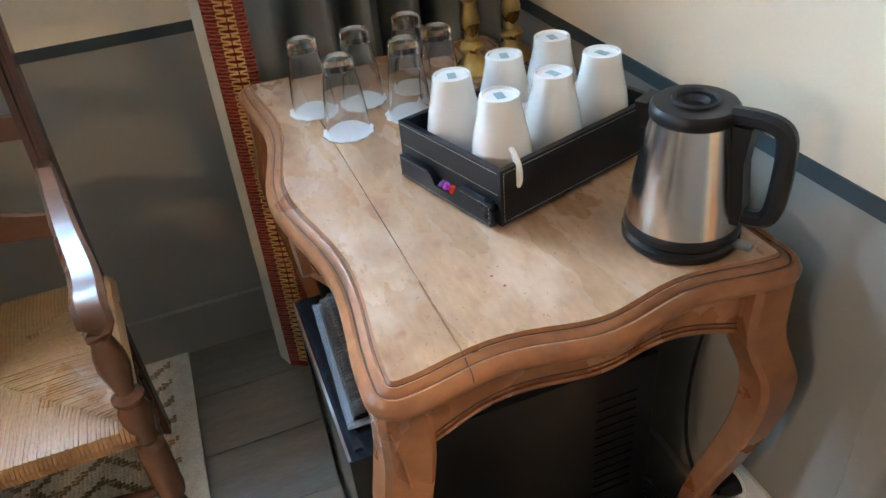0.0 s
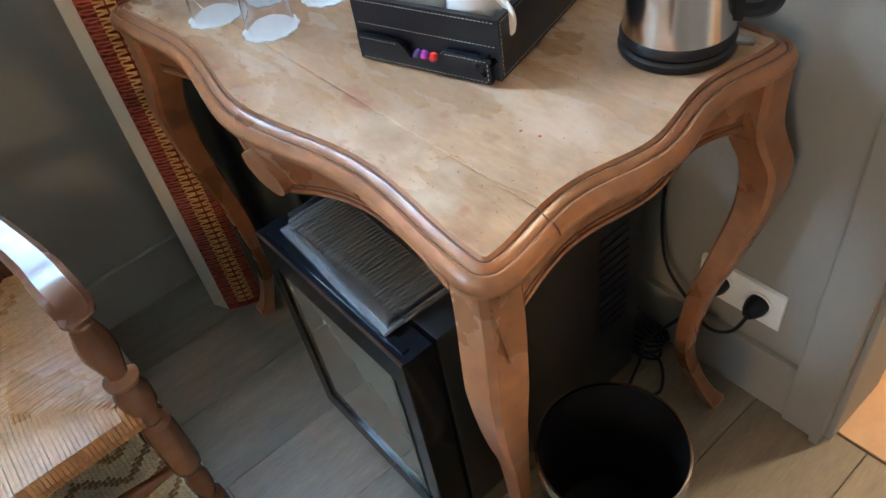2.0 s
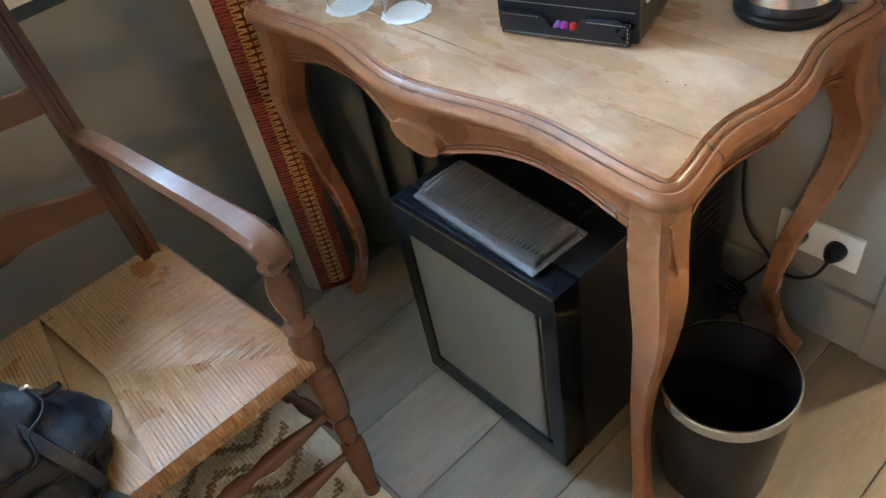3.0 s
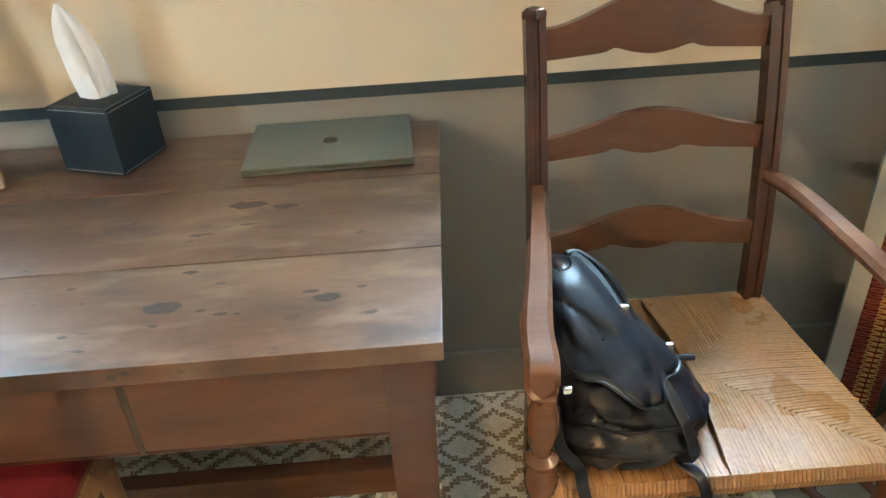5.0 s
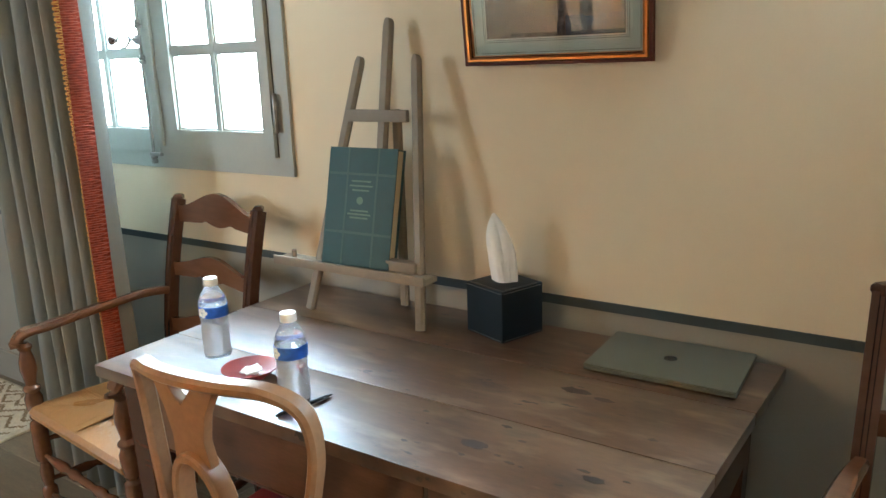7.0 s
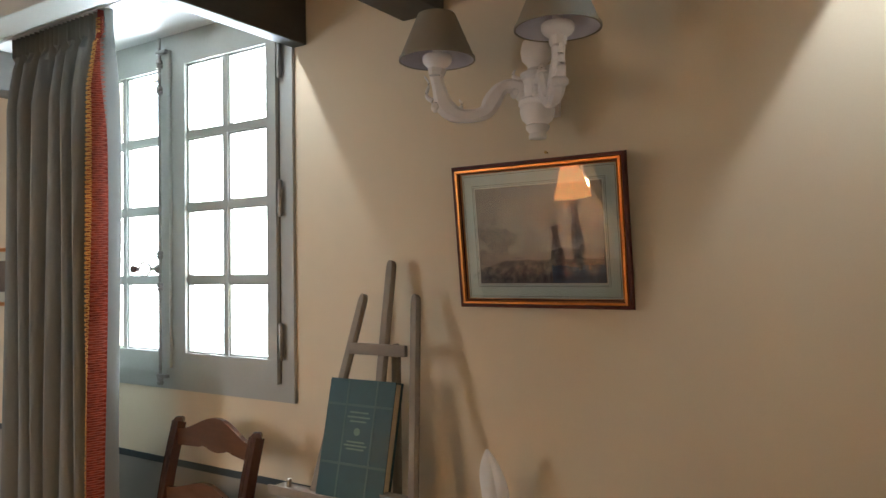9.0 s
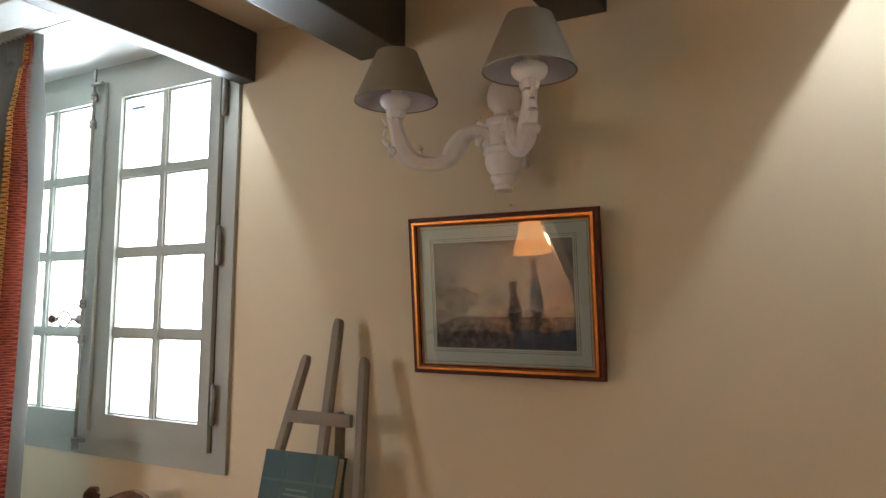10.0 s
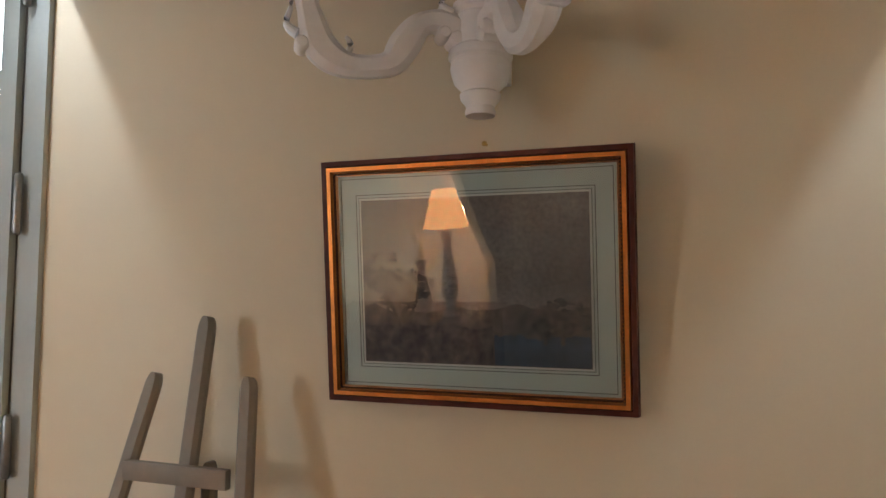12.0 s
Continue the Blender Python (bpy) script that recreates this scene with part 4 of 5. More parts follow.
def armchair(name, label, at, turn=0.0):
    """Rush-seated armchair, facing -y, its origin on the floor under the middle of its back."""
    c = thing(name, label, "armchair", at, turn, group="rush-seated armchairs")
    wood = OAK_DARK
    lean = [(-0.075, 0.0), (-0.085, 0.25), (-0.085, 0.45), (-0.070, 0.62), (-0.035, 0.82), (0.005, 0.985)]
    for s in (-1, 1):
        path = [(s * (0.205 + 0.004 * (1 - z)), y, z) for y, z in lean]
        bm = sweep(curve(path, 4), [(-0.017, -0.016), (-0.005, -0.016), (-0.003, -0.012), (0.003, -0.012), (0.005, -0.016), (0.017, -0.016), (0.018, 0.014), (0.014, 0.018), (-0.014, 0.018), (-0.018, 0.014)], up=(0, 1, 0))
        post = part("back_post", bm, wood, c)
        part("finial", lathe([(0.019, 0), (0.021, 0.004), (0.0205, 0.012), (0.014, 0.018), (0, 0.020)], 4, at=(s * 0.205, 0.005, 0.982)), wood, post)
    for k, (z, h, y) in enumerate(((0.953, 0.088, -0.004), (0.780, 0.078, -0.043), (0.600, 0.080, -0.074))):
        n, out, low = 28, [], []
        for i in range(n + 1):
            u = i / n
            x = -0.190 + 0.38 * u
            arch = 0.5 - 0.5 * math.cos(2 * math.pi * u)
            out.append((x, z + h / 2 - 0.030 + (0.050 if k == 0 else 0.036) * arch))
            wave = 0.010 * math.exp(-((u - 0.5) / 0.10) ** 2) - 0.007 * math.exp(-((abs(u - 0.5) - 0.17) / 0.035) ** 2) + 0.004 * arch
            low.append((x, z - h / 2 + 0.006 - wave + 0.010 * arch))
        bm = slab(out + low[::-1], 1, y - 0.008, y + 0.008)
        for v in bm.verts:
            v.co.y += 0.016 * (1 - (v.co.x / 0.19) ** 2)
        part("back_slat", bm, OAK, c)
    for s in (-1, 1):
        way = curve([(s * 0.207, -0.070, 0.700), (s * 0.222, -0.16, 0.705), (s * 0.245, -0.30, 0.690), (s * 0.268, -0.42, 0.672), (s * 0.274, -0.488, 0.668), (s * 0.277, -0.510, 0.652), (s * 0.276, -0.512, 0.632)], 5)
        sc = [(0.62 + 0.42 * min(1, i / 18), 1.0) for i in range(len(way))]
        part("armrest", sweep(way, rect(0.046, 0.024, 0.35), scales=sc), OAK, c)
        z0 = 0.440
        leg = lathe([(0.013, 0.0), (0.017, 0.010), (0.015, 0.04), (0.018, 0.075), (0.012, 0.085), (0.021, 0.095), (0.022, 0.16), (0.021, 0.175), (0.013, 0.185), (0.018, 0.205), (0.019, 0.235), (0.013, 0.262), (0.021, 0.27), (0.0235, 0.285), (0.0235, 0.375), (0.022, 0.392), (0.013, 0.400), (0.020, 0.412), (0.017, 0.424), (0.0235, z0), (0.025, z0 + 0.03), (0.018, z0 + 0.048), (0.024, z0 + 0.056), (0.024, z0 + 0.062), (0.014, z0 + 0.072), (0.0165, z0 + 0.085), (0.0235, z0 + 0.12), (0.022, z0 + 0.145), (0.0145, z0 + 0.175), (0.020, z0 + 0.184), (0.020, z0 + 0.190), (0.012, z0 + 0.2), (0, z0 + 0.2)], 20, at=(s * 0.272, -0.497, 0))
        part("front_leg", leg, OAK, c)
        for z in (0.33, 0.20):
            part("side_stretcher", turned(bmesh.new(), (s * 0.270, -0.482, z), (s * 0.207, -0.080, z), BAR, r1=0.0155), wood, c)
    part("front_stretcher", turned(bmesh.new(), (-0.262, -0.497, 0.155), (0.262, -0.497, 0.155), BAR, r1=0.017), OAK, c)
    part("front_stretcher", turned(bmesh.new(), (-0.262, -0.497, 0.285), (0.262, -0.497, 0.285), BAR, r1=0.017), OAK, c)
    part("back_stretcher", turned(bmesh.new(), (-0.2, -0.082, 0.24), (0.2, -0.082, 0.24), PLAIN, r1=0.014), wood, c)
    part("seat_rail", box(-0.215, -0.085, 0.405, 0.215, -0.065, 0.428, 0.004), wood, c)
    rush_seat(part("seat", box(-0.24, -0.48, 0.408, 0.24, -0.10, 0.416, 0.003), RUSH, c, "golden woven rush seat"), 0.446)
    return c


def red_chair():
    c = thing("dining_chair", "beech balloon-back chair with red velvet seat at the desk", "chair", (-0.775, -0.842, 0), 4)
    c.scale = (0.88, 1, 1)

    def bowed(x, z):
        return Vector((x, -0.030 - 0.075 * (z - 0.46) + 0.075 * (x / 0.22) ** 2, z))
    hoop = [(-0.165, 0.44), (-0.178, 0.55), (-0.205, 0.68), (-0.222, 0.78), (-0.212, 0.855), (-0.165, 0.893), (-0.08, 0.905), (0, 0.908)]
    hoop = hoop + [(-x, z) for x, z in hoop[-2::-1]]
    part("back_hoop", sweep(curve([bowed(x, z) for x, z in hoop], 7), rect(0.022, 0.036, 0.3), up=(0, 1, 0)), PALE_WOOD, c)
    ring = [bowed(0.060 * math.cos(a), 0.655 + 0.112 * math.sin(a)) for a in (2 * math.pi * i / 40 for i in range(40))]
    splat = part("splat_ring", sweep(ring, rect(0.018, 0.042, 0.22), up=(0, 1, 0), closed=True), PALE_WOOD, c)
    tulip = [(-0.046, 0.752), (-0.040, 0.800), (-0.052, 0.850), (-0.078, 0.896), (-0.030, 0.896), (0, 0.862), (0.030, 0.896), (0.078, 0.896), (0.052, 0.850), (0.040, 0.800), (0.046, 0.752)]
    bm = slab(tulip, 1, -0.009, 0.009)
    for v in bm.verts:
        v.co.y += bowed(v.co.x, v.co.z).y
    part("tulip_carving", bm, PALE_WOOD, splat)
    bm = slab([(-0.050, 0.500), (0.050, 0.500), (0.034, 0.528), (0.036, 0.556), (-0.036, 0.556), (-0.034, 0.528)], 1, -0.009, 0.009)
    for v in bm.verts:
        v.co.y += bowed(v.co.x, v.co.z).y
    part("splat_foot", bm, PALE_WOOD, splat)
    part("bottom_rail", sweep([bowed(x, 0.495) for x in (-0.165, -0.08, 0, 0.08, 0.165)], rect(0.022, 0.030, 0.3)), PALE_WOOD, c)
    seat = [(-0.19, 0.0), (0.19, 0.0), (0.215, 0.12), (0.225, 0.33), (0.20, 0.365), (0, 0.385), (-0.20, 0.365), (-0.225, 0.33), (-0.215, 0.12)]
    part("seat_frame", slab(seat, 2, 0.385, 0.440), PALE_WOOD, c)
    bm = slab([(x * 0.97, y * 0.97 + 0.005) for x, y in seat], 2, 0.441, 0.475)
    bmesh.ops.bevel(bm, geom=[e for e in bm.edges if all(v.co.z > 0.47 for v in e.verts)], offset=0.022, segments=4, affect="EDGES", profile=0.5)
    part("cushion", bm, RED_SEAT, c, "deep red velvet seat")
    tacks = bmesh.new()
    m = len(seat)
    for i in range(m):
        a, b = Vector((*seat[i], 0)), Vector((*seat[(i + 1) % m], 0))
        k = max(1, int((b - a).length / 0.014))
        for j in range(k):
            p = a + (b - a) * j / k
            lathe([(0.004, 0), (0.003, 0.002), (0, 0.003)], 6, tacks, at=(p.x, p.y, 0.437), axis=(p.x, p.y - 0.18, 0.0001))
    part("tacks", tacks, BRASS, c, loose=True)
    for s in (-1, 1):
        part("front_leg", lathe([(0.010, 0), (0.013, 0.02), (0.011, 0.04), (0.020, 0.34), (0.023, 0.352), (0.014, 0.362), (0.024, 0.37), (0.024, 0.392), (0, 0.392)], 16, at=(s * 0.19, 0.335, 0)), PALE_WOOD, c)
        part("back_leg", sweep(curve([(s * 0.168, -0.100, 0), (s * 0.168, -0.060, 0.2), (s * 0.165, -0.015, 0.44)], 5), rect(0.030, 0.032, 0.2), up=(0, 1, 0)), PALE_WOOD, c)
    return c


armchair("armchair", "dark oak ladder-back armchair, rush seat, black bag on it", (0.361, -0.195, 0))
armchair("armchair", "dark oak ladder-back armchair, empty rush seat, under the window", (-1.600, -0.120, 0), -6)
red_chair()


# ---- the desk and what stands on it ----
def desk_material():
    m = mat("dark_worn_desktop", (0.050, 0.025, 0.012), 0.34, var=0.35, scale=4, fine=38, bump=0.08, second=(0.095, 0.049, 0.026), spec=0.5, stretch=(1.0, 3, 1), fine_var=0.4)
    p = m.node_tree.nodes["Principled BSDF"]
    src = p.inputs["Base Color"].links[0].from_socket
    src = layer(m, src, (0.14, 0.084, 0.050), 5.0, 0.42, 0.74, (0.9, 2.0, 1), 8, 0.75, 2.3)
    src = layer(m, src, (0.22, 0.15, 0.098), 8.0, 0.52, 0.78, (0.8, 2.6, 1), 8, 0.7, 6.1)
    src = layer(m, src, (0.022, 0.017, 0.015), 8.0, 0.58, 0.70, (0.6, 1.6, 1), 6, 0.8, 4.4)
    src = layer(m, src, (0.02, 0.015, 0.014), 26.0, 0.68, 0.72, (0.8, 1.8, 1), 3, 0.9, 9.2)
    m.node_tree.links.new(src, p.inputs["Base Color"])
    p.inputs["Coat Weight"].default_value, p.inputs["Coat Roughness"].default_value = 0.50, 0.25
    return m


STAIN_AND_SHADOW = mat("stain_and_shadow_black", (0.012, 0.010, 0.010), 0.45, second=(0.035, 0.022, 0.018), scale=60)


def desk():
    d = thing("writing_desk", "worn dark brown farmhouse desk with square legs, against the wall", "desk")
    x0, x1, y0, y1 = -1.325, -0.004, -0.728, -0.020
    top = desk_material()
    ys = [y0, -0.505, -0.262, y1]
    for a, b in zip(ys, ys[1:]):
        bm = box(x0, a + 0.0006, 0.722, x1, b - 0.0006, 0.750, 0.0025)
        for v in bm.verts:
            if v.co.x > -0.1:
                v.co.x -= 0.052 * (y1 - v.co.y)
        part("top_board", bm, top, d)
    rnd = random.Random(2)
    # ink stains; the patch at (-0.337, -0.333) is a soft shadow painted dark
    for sx, sy, r in [(-0.384, -0.528, 0.012), (-0.403, -0.611, 0.03), (-0.323, -0.634, 0.01), (-0.301, -0.636, 0.006), (-0.21, -0.597, 0.011), (-0.187, -0.613, 0.024), (-0.351, -0.623, 0.008), (-0.515, -0.659, 0.008), (-0.337, -0.333, 0.033), (-0.273, -0.345, 0.02), (-0.516, -0.587, 0.004), (-0.141, -0.594, 0.007)]:
        ring = [(sx + r * rnd.uniform(0.6, 1.1) * math.cos(a), sy + 0.42 * r * rnd.uniform(0.6, 1.1) * math.sin(a)) for a in (2 * math.pi * i / 16 for i in range(16))]
        part("stain_and_shadow_patch", slab(ring, 2, 0.7499, 0.7503), STAIN_AND_SHADOW, d, "", False)
    part("apron", box(x0 + 0.06, y0 + 0.045, 0.560, x1 - 0.06, y0 + 0.065, 0.7215), OAK_DARK, d)
    brown = mat("brown_drawer", (0.085, 0.042, 0.024), 0.38, var=0.3, scale=6, fine=45, bump=0.12, stretch=(1, 1, 5))
    for a, b in ((-1.215, -0.4575), (-0.4485, -0.118)):
        part("drawer_front", box(a, y0 + 0.038, 0.572, b, y0 + 0.046, 0.712, 0.003), brown, d)
    part("drawer_divider", box(-0.4570, y0 + 0.040, 0.565, -0.4490, y0 + 0.0445, 0.7215), DARK_GAP, d)
    part("back_apron", box(x0 + 0.06, y1 - 0.05, 0.58, x1 - 0.06, y1 - 0.03, 0.7215), OAK_DARK, d)
    for x in (x0 + 0.045, x1 - 0.065):
        part("side_apron", box(x, y0 + 0.10, 0.575, x + 0.02, y1 - 0.10, 0.7215), OAK_DARK, d)
    for x in (x0 + 0.075, x1 - 0.085):
        for y in (y0 + 0.072, y1 - 0.062):
            bm = bmesh.new()
            a, b = 0.035, 0.025
            lo = [bm.verts.new((x + sx * b, y + sy * b, 0)) for sx, sy in ((-1, -1), (1, -1), (1, 1), (-1, 1))]
            hi = [bm.verts.new((x + sx * a, y + sy * a, 0.7215)) for sx, sy in ((-1, -1), (1, -1), (1, 1), (-1, 1))]
            for k in range(4):
                bm.faces.new((lo[k], lo[(k + 1) % 4], hi[(k + 1) % 4], hi[k]))
            bm.faces.new(lo[::-1]), bm.faces.new(hi)
            bmesh.ops.bevel(bm, geom=[e for e in bm.edges if abs(e.verts[0].co.z - e.verts[1].co.z) > 0.5], offset=0.003, segments=2, affect="EDGES")
            part("leg", bm, OAK_DARK, d)
    part("stretcher", box(x0 + 0.10, -0.385, 0.095, x1 - 0.11, -0.345, 0.165, 0.006), OAK, d)
    for x in (x0 + 0.075, x1 - 0.085):
        part("stretcher", box(x - 0.018, y0 + 0.10, 0.10, x + 0.018, y1 - 0.09, 0.155, 0.005), OAK, d)
    return d


def laptop():
    l = thing("laptop", "closed warm grey laptop with dark emblem on the desk", "laptop", (-0.213, -0.122, 0.7505), 1)
    part("base", box(-0.152, -0.106, 0.001, 0.152, 0.106, 0.0085, 0.003), LAPTOP, l)
    lid = part("lid", box(-0.152, -0.106, 0.0095, 0.152, 0.106, 0.0145, 0.002), LAPTOP, l)
    part("emblem", lathe([(0.014, 0), (0.0135, 0.0004), (0, 0.0004)], 24, at=(0.0, 0.0, 0.0145)), mat("emblem_grey", (0.10, 0.10, 0.085), 0.2, metal=0.6), lid)
    return l


def tissue_box():
    t = thing("tissue_box", "dark navy leatherette tissue box with pale stitching, on the desk", "tissue box", (-0.616, -0.106, 0.7505), -20)
    part("case", box(-0.064, -0.064, 0, 0.064, 0.064, 0.124, 0.003), NAVY, t)
    bm = bmesh.new()
    for s in (-1, 1):
        for z in (0.005, 0.119):
            stitch_line(bm, (-0.060, s * 0.064, z), (0.060, s * 0.064, z), (0, s, 0))
            stitch_line(bm, (s * 0.064, -0.060, z), (s * 0.064, 0.060, z), (s, 0, 0))
        stitch_line(bm, (-0.059, s * 0.059, 0.124), (0.059, s * 0.059, 0.124)), stitch_line(bm, (s * 0.059, -0.059, 0.124), (s * 0.059, 0.059, 0.124))
    part("stitching", bm, STITCH, t, loose=True)
    s = thing("paper_tissue", "white folded tissue standing up out of the dark tissue box", "tissue", (-0.616, -0.106, 0.874), 10)
    bm = bmesh.new()
    n, m, rows = 18, 14, []
    for j in range(m + 1):
        v = j / m
        w = 0.029 * (1 - v ** 4.5) * (0.84 + 0.16 * math.sin(math.pi * v)) + 0.003
        row = []
        for i in range(n):
            a = 2 * math.pi * i / n
            k = 1 + 0.22 * math.sin(3 * a + 2.2 * v) + 0.10 * math.sin(7 * a)
            row.append(bm.verts.new((w * k * math.cos(a) - 0.024 * v, 0.50 * w * k * math.sin(a), 0.168 * v - 0.004)))
        rows.append(row)
    for p, q in zip(rows, rows[1:]):
        for i in range(n):
            bm.faces.new((p[i], p[(i + 1) % n], q[(i + 1) % n], q[i]))
    bm.faces.new(rows[-1])
    part("sheet", bm, PAPER, s)


def bottle(x, y, turn):
    b = thing("water_bottle", "clear plastic water bottle, white cap, blue label, on the desk", "water bottle", (x, y, 0.7505), turn, group="water bottles on the desk")
    b.scale = (1.10, 1.10, 0.985)
    prof = [(0, 0.002), (0.018, 0.0), (0.0265, 0.004), (0.0285, 0.012), (0.0275, 0.030), (0.0285, 0.036), (0.0275, 0.045), (0.0285, 0.052), (0.0275, 0.060), (0.0285, 0.068), (0.0265, 0.080), (0.0275, 0.092), (0.0285, 0.100), (0.0285, 0.128), (0.0275, 0.136), (0.023, 0.150), (0.014, 0.166), (0.0115, 0.172), (0.0115, 0.180)]
    bm = lathe(prof, 36)
    part("body", bm, CLEAR_PLASTIC, b).visible_shadow = False
    part("water", lathe([(0, 0.0035)] + [(r - 0.0012, z + 0.001) for r, z in prof[1:13]] + [(0.0272, 0.122), (0, 0.122)], 36), WATER, b).visible_shadow = False
    part("cap", lathe([(0.0138, 0.172), (0.0145, 0.174), (0.0145, 0.186), (0.0135, 0.189), (0, 0.189)], 28), WHITE_PLASTIC, b, "white screw cap")
    lab = part("label", lathe([(0.0290, 0.102), (0.0291, 0.103), (0.0291, 0.126), (0.0290, 0.127)], 40), BLUE_LABEL, b, "blue paper label")
    bm = bmesh.new()
    for k in range(5):
        a = 2 * math.pi * k / 5
        ctr = Vector((0, 0.007 * math.cos(a), 0.007 * math.sin(a)))
        vs = []
        for i in range(9):
            t = 2 * math.pi * i / 9
            yy, zz = ctr.y + 0.006 * math.cos(t), ctr.z + 0.005 * math.sin(t)
            ang = -1.9 + yy / 0.0292
            vs.append(bm.verts.new((0.02945 * math.cos(ang), 0.02945 * math.sin(ang), 0.1145 + zz)))
        bm.faces.new(vs)
    part("flower", bm, PAPER, lab)
    return b


def bowl():
    b = thing("red_bowl", "shallow red lacquered bowl on the desk between two water bottles", "bowl", (-0.955, -0.603, 0.7505))
    part("bowl", lathe([(0, 0), (0.030, 0), (0.034, 0.003), (0.058, 0.022), (0.060, 0.025), (0.057, 0.024), (0.034, 0.007), (0, 0.005)], 40), RED_BOWL, b)
    for k, (x, y, a) in enumerate(((-0.960, -0.598, 25), (-0.945, -0.608, 80))):
        s = thing("paper_sachet", "folded white paper sachet in the red bowl", "sachet", (x, y, 0.759 + 0.008 * k), a, group="sachets in the bowl")
        bm = slab([(-0.020, -0.011), (0.018, -0.013), (0.022, 0.010), (-0.016, 0.013)], 2, 0, 0.003)
        for v in bm.verts:
            v.co.z += 10 * v.co.x * v.co.x + 0.2 * v.co.y
        part("sachet_body", bm, PAPER, s)


def easel():
    e = thing("table_easel", "greyed wooden table easel holding a book, standing on the desk", "easel", (0, 0, 0))

    def leg(a, b, w, h, nm="leg", up=(0, 1, 0)):
        pa, pb = Vector(a), Vector(b)
        d = (pb - pa).normalized()
        steps = ((0.030, 1.0), (0.016, 0.97), (0.007, 0.80), (0.002, 0.55), (0.0, 0.25))
        return part(nm, sweep([pa, (pa + pb) / 2] + [pb - d * q for q, _ in steps], rect(w, h, 0.3), up=up, scales=[1, 1] + [(k, 1) for _, k in steps]), EASEL_WOOD, e)
    leg((-1.156, -0.203, 0.7505), (-1.048, -0.062, 1.402), 0.028, 0.020)
    leg((-0.795, -0.203, 0.7505), (-0.875, -0.062, 1.402), 0.028, 0.020)
    leg((-0.962, -0.125, 1.05), (-0.963, -0.048, 1.492), 0.030, 0.020, "mast")
    leg((-0.945, -0.060, 0.7505), (-0.945, -0.058, 1.27), 0.026, 0.018, "back_leg")
    part("cross_bar", box(-1.070, -0.108, 1.242, -0.880, -0.094, 1.272, 0.003), EASEL_WOOD, e)
    ledge = part("ledge", box(-1.262, -0.215, 0.868, -0.770, -0.160, 0.884, 0.003), EASEL_WOOD, e)
    part("ledge_lip", box(-1.262, -0.222, 0.868, -0.770, -0.2155, 0.892, 0.002), EASEL_WOOD, ledge)
    part("ledge_block", box(-0.905, -0.190, 0.8845, -0.815, -0.160, 0.912, 0.004), EASEL_WOOD, ledge)
    part("thumb_screw", lathe([(0, 0), (0.007, 0), (0.007, 0.02), (0, 0.022)], 12, at=(-1.215, -0.188, 0.8845)), EASEL_WOOD, ledge)


def book():
    b = thing("clothbound_book", "large teal clothbound book with printed panels on the easel", "book")
    b.matrix_basis = pose(-0.998, -0.198, 0.8855, -13.5, 0, 2)
    w, h, t = 0.104, 0.302, 0.036
    part("cover", box(-w, 0, 0, w, 0.004, h, 0.001), TEAL, b)
    part("cover", box(-w, t - 0.004, 0, w, t, h, 0.001), TEAL, b)
    part("spine", box(-w - 0.004, 0, 0, -w, t, h), TEAL, b)
    part("page_block", box(-w, 0.0045, 0.004, w - 0.005, t - 0.0045, h - 0.004), PAGES, b)
    cov = bmesh.new()
    for q in ((-0.047, 0, -0.042, h), (0.046, 0, 0.051, h), (-w, 0.232, w, 0.238), (-w, 0.082, w, 0.088)):
        box(q[0], -0.0008, q[1], q[2], -0.0001, q[3], bm=cov)
    part("printed_band", cov, TEAL_PALE, b, "", False)
    title = bmesh.new()
    for z, half in ((0.215, 0.030), (0.203, 0.036), (0.192, 0.026), (0.140, 0.028), (0.131, 0.036), (0.122, 0.028)):
        box(-half, -0.0010, z, half, -0.0001, z + 0.004, bm=title)
    lathe([(0.010, 0), (0.010, 0.0006), (0, 0.0006)], 16, title, at=(0, -0.0003, 0.168), axis=(0, -1, 0))
    part("title_print", title, mat("pale_gold_print", (0.10, 0.17, 0.13), 0.5), b, "", False)


def pen():
    p = thing("pen", "slim dark ballpoint pen lying on the desk by the bottle", "pen", (-0.757, -0.650, 0.7550), 0)
    part("barrel", lathe([(0, -0.065), (0.002, -0.06), (0.0042, -0.05), (0.0042, 0.055), (0.003, 0.062), (0, 0.063)], 12, axis=(-0.25, -0.97, 0)), BLACK, p)


desk(), laptop(), tissue_box(), easel(), book(), pen()
bottle(-1.111, -0.556, 20), bottle(-0.785, -0.646, 0), bowl()


# ---- the bag on the armchair ----
BAG_RINGS = ((0.001, 0.0, -0.082, 0.098, 0.078), (0.014, 0.0, -0.082, 0.118, 0.098), (0.050, -0.006, -0.074, 0.126, 0.108), (0.100, -0.028, -0.052, 0.094, 0.100), (0.152, -0.050, -0.004, 0.070, 0.086), (0.194, -0.070, 0.034, 0.044, 0.066), (0.218, -0.080, 0.052, 0.024, 0.042), (0.228, -0.082, 0.056, 0.007, 0.014))


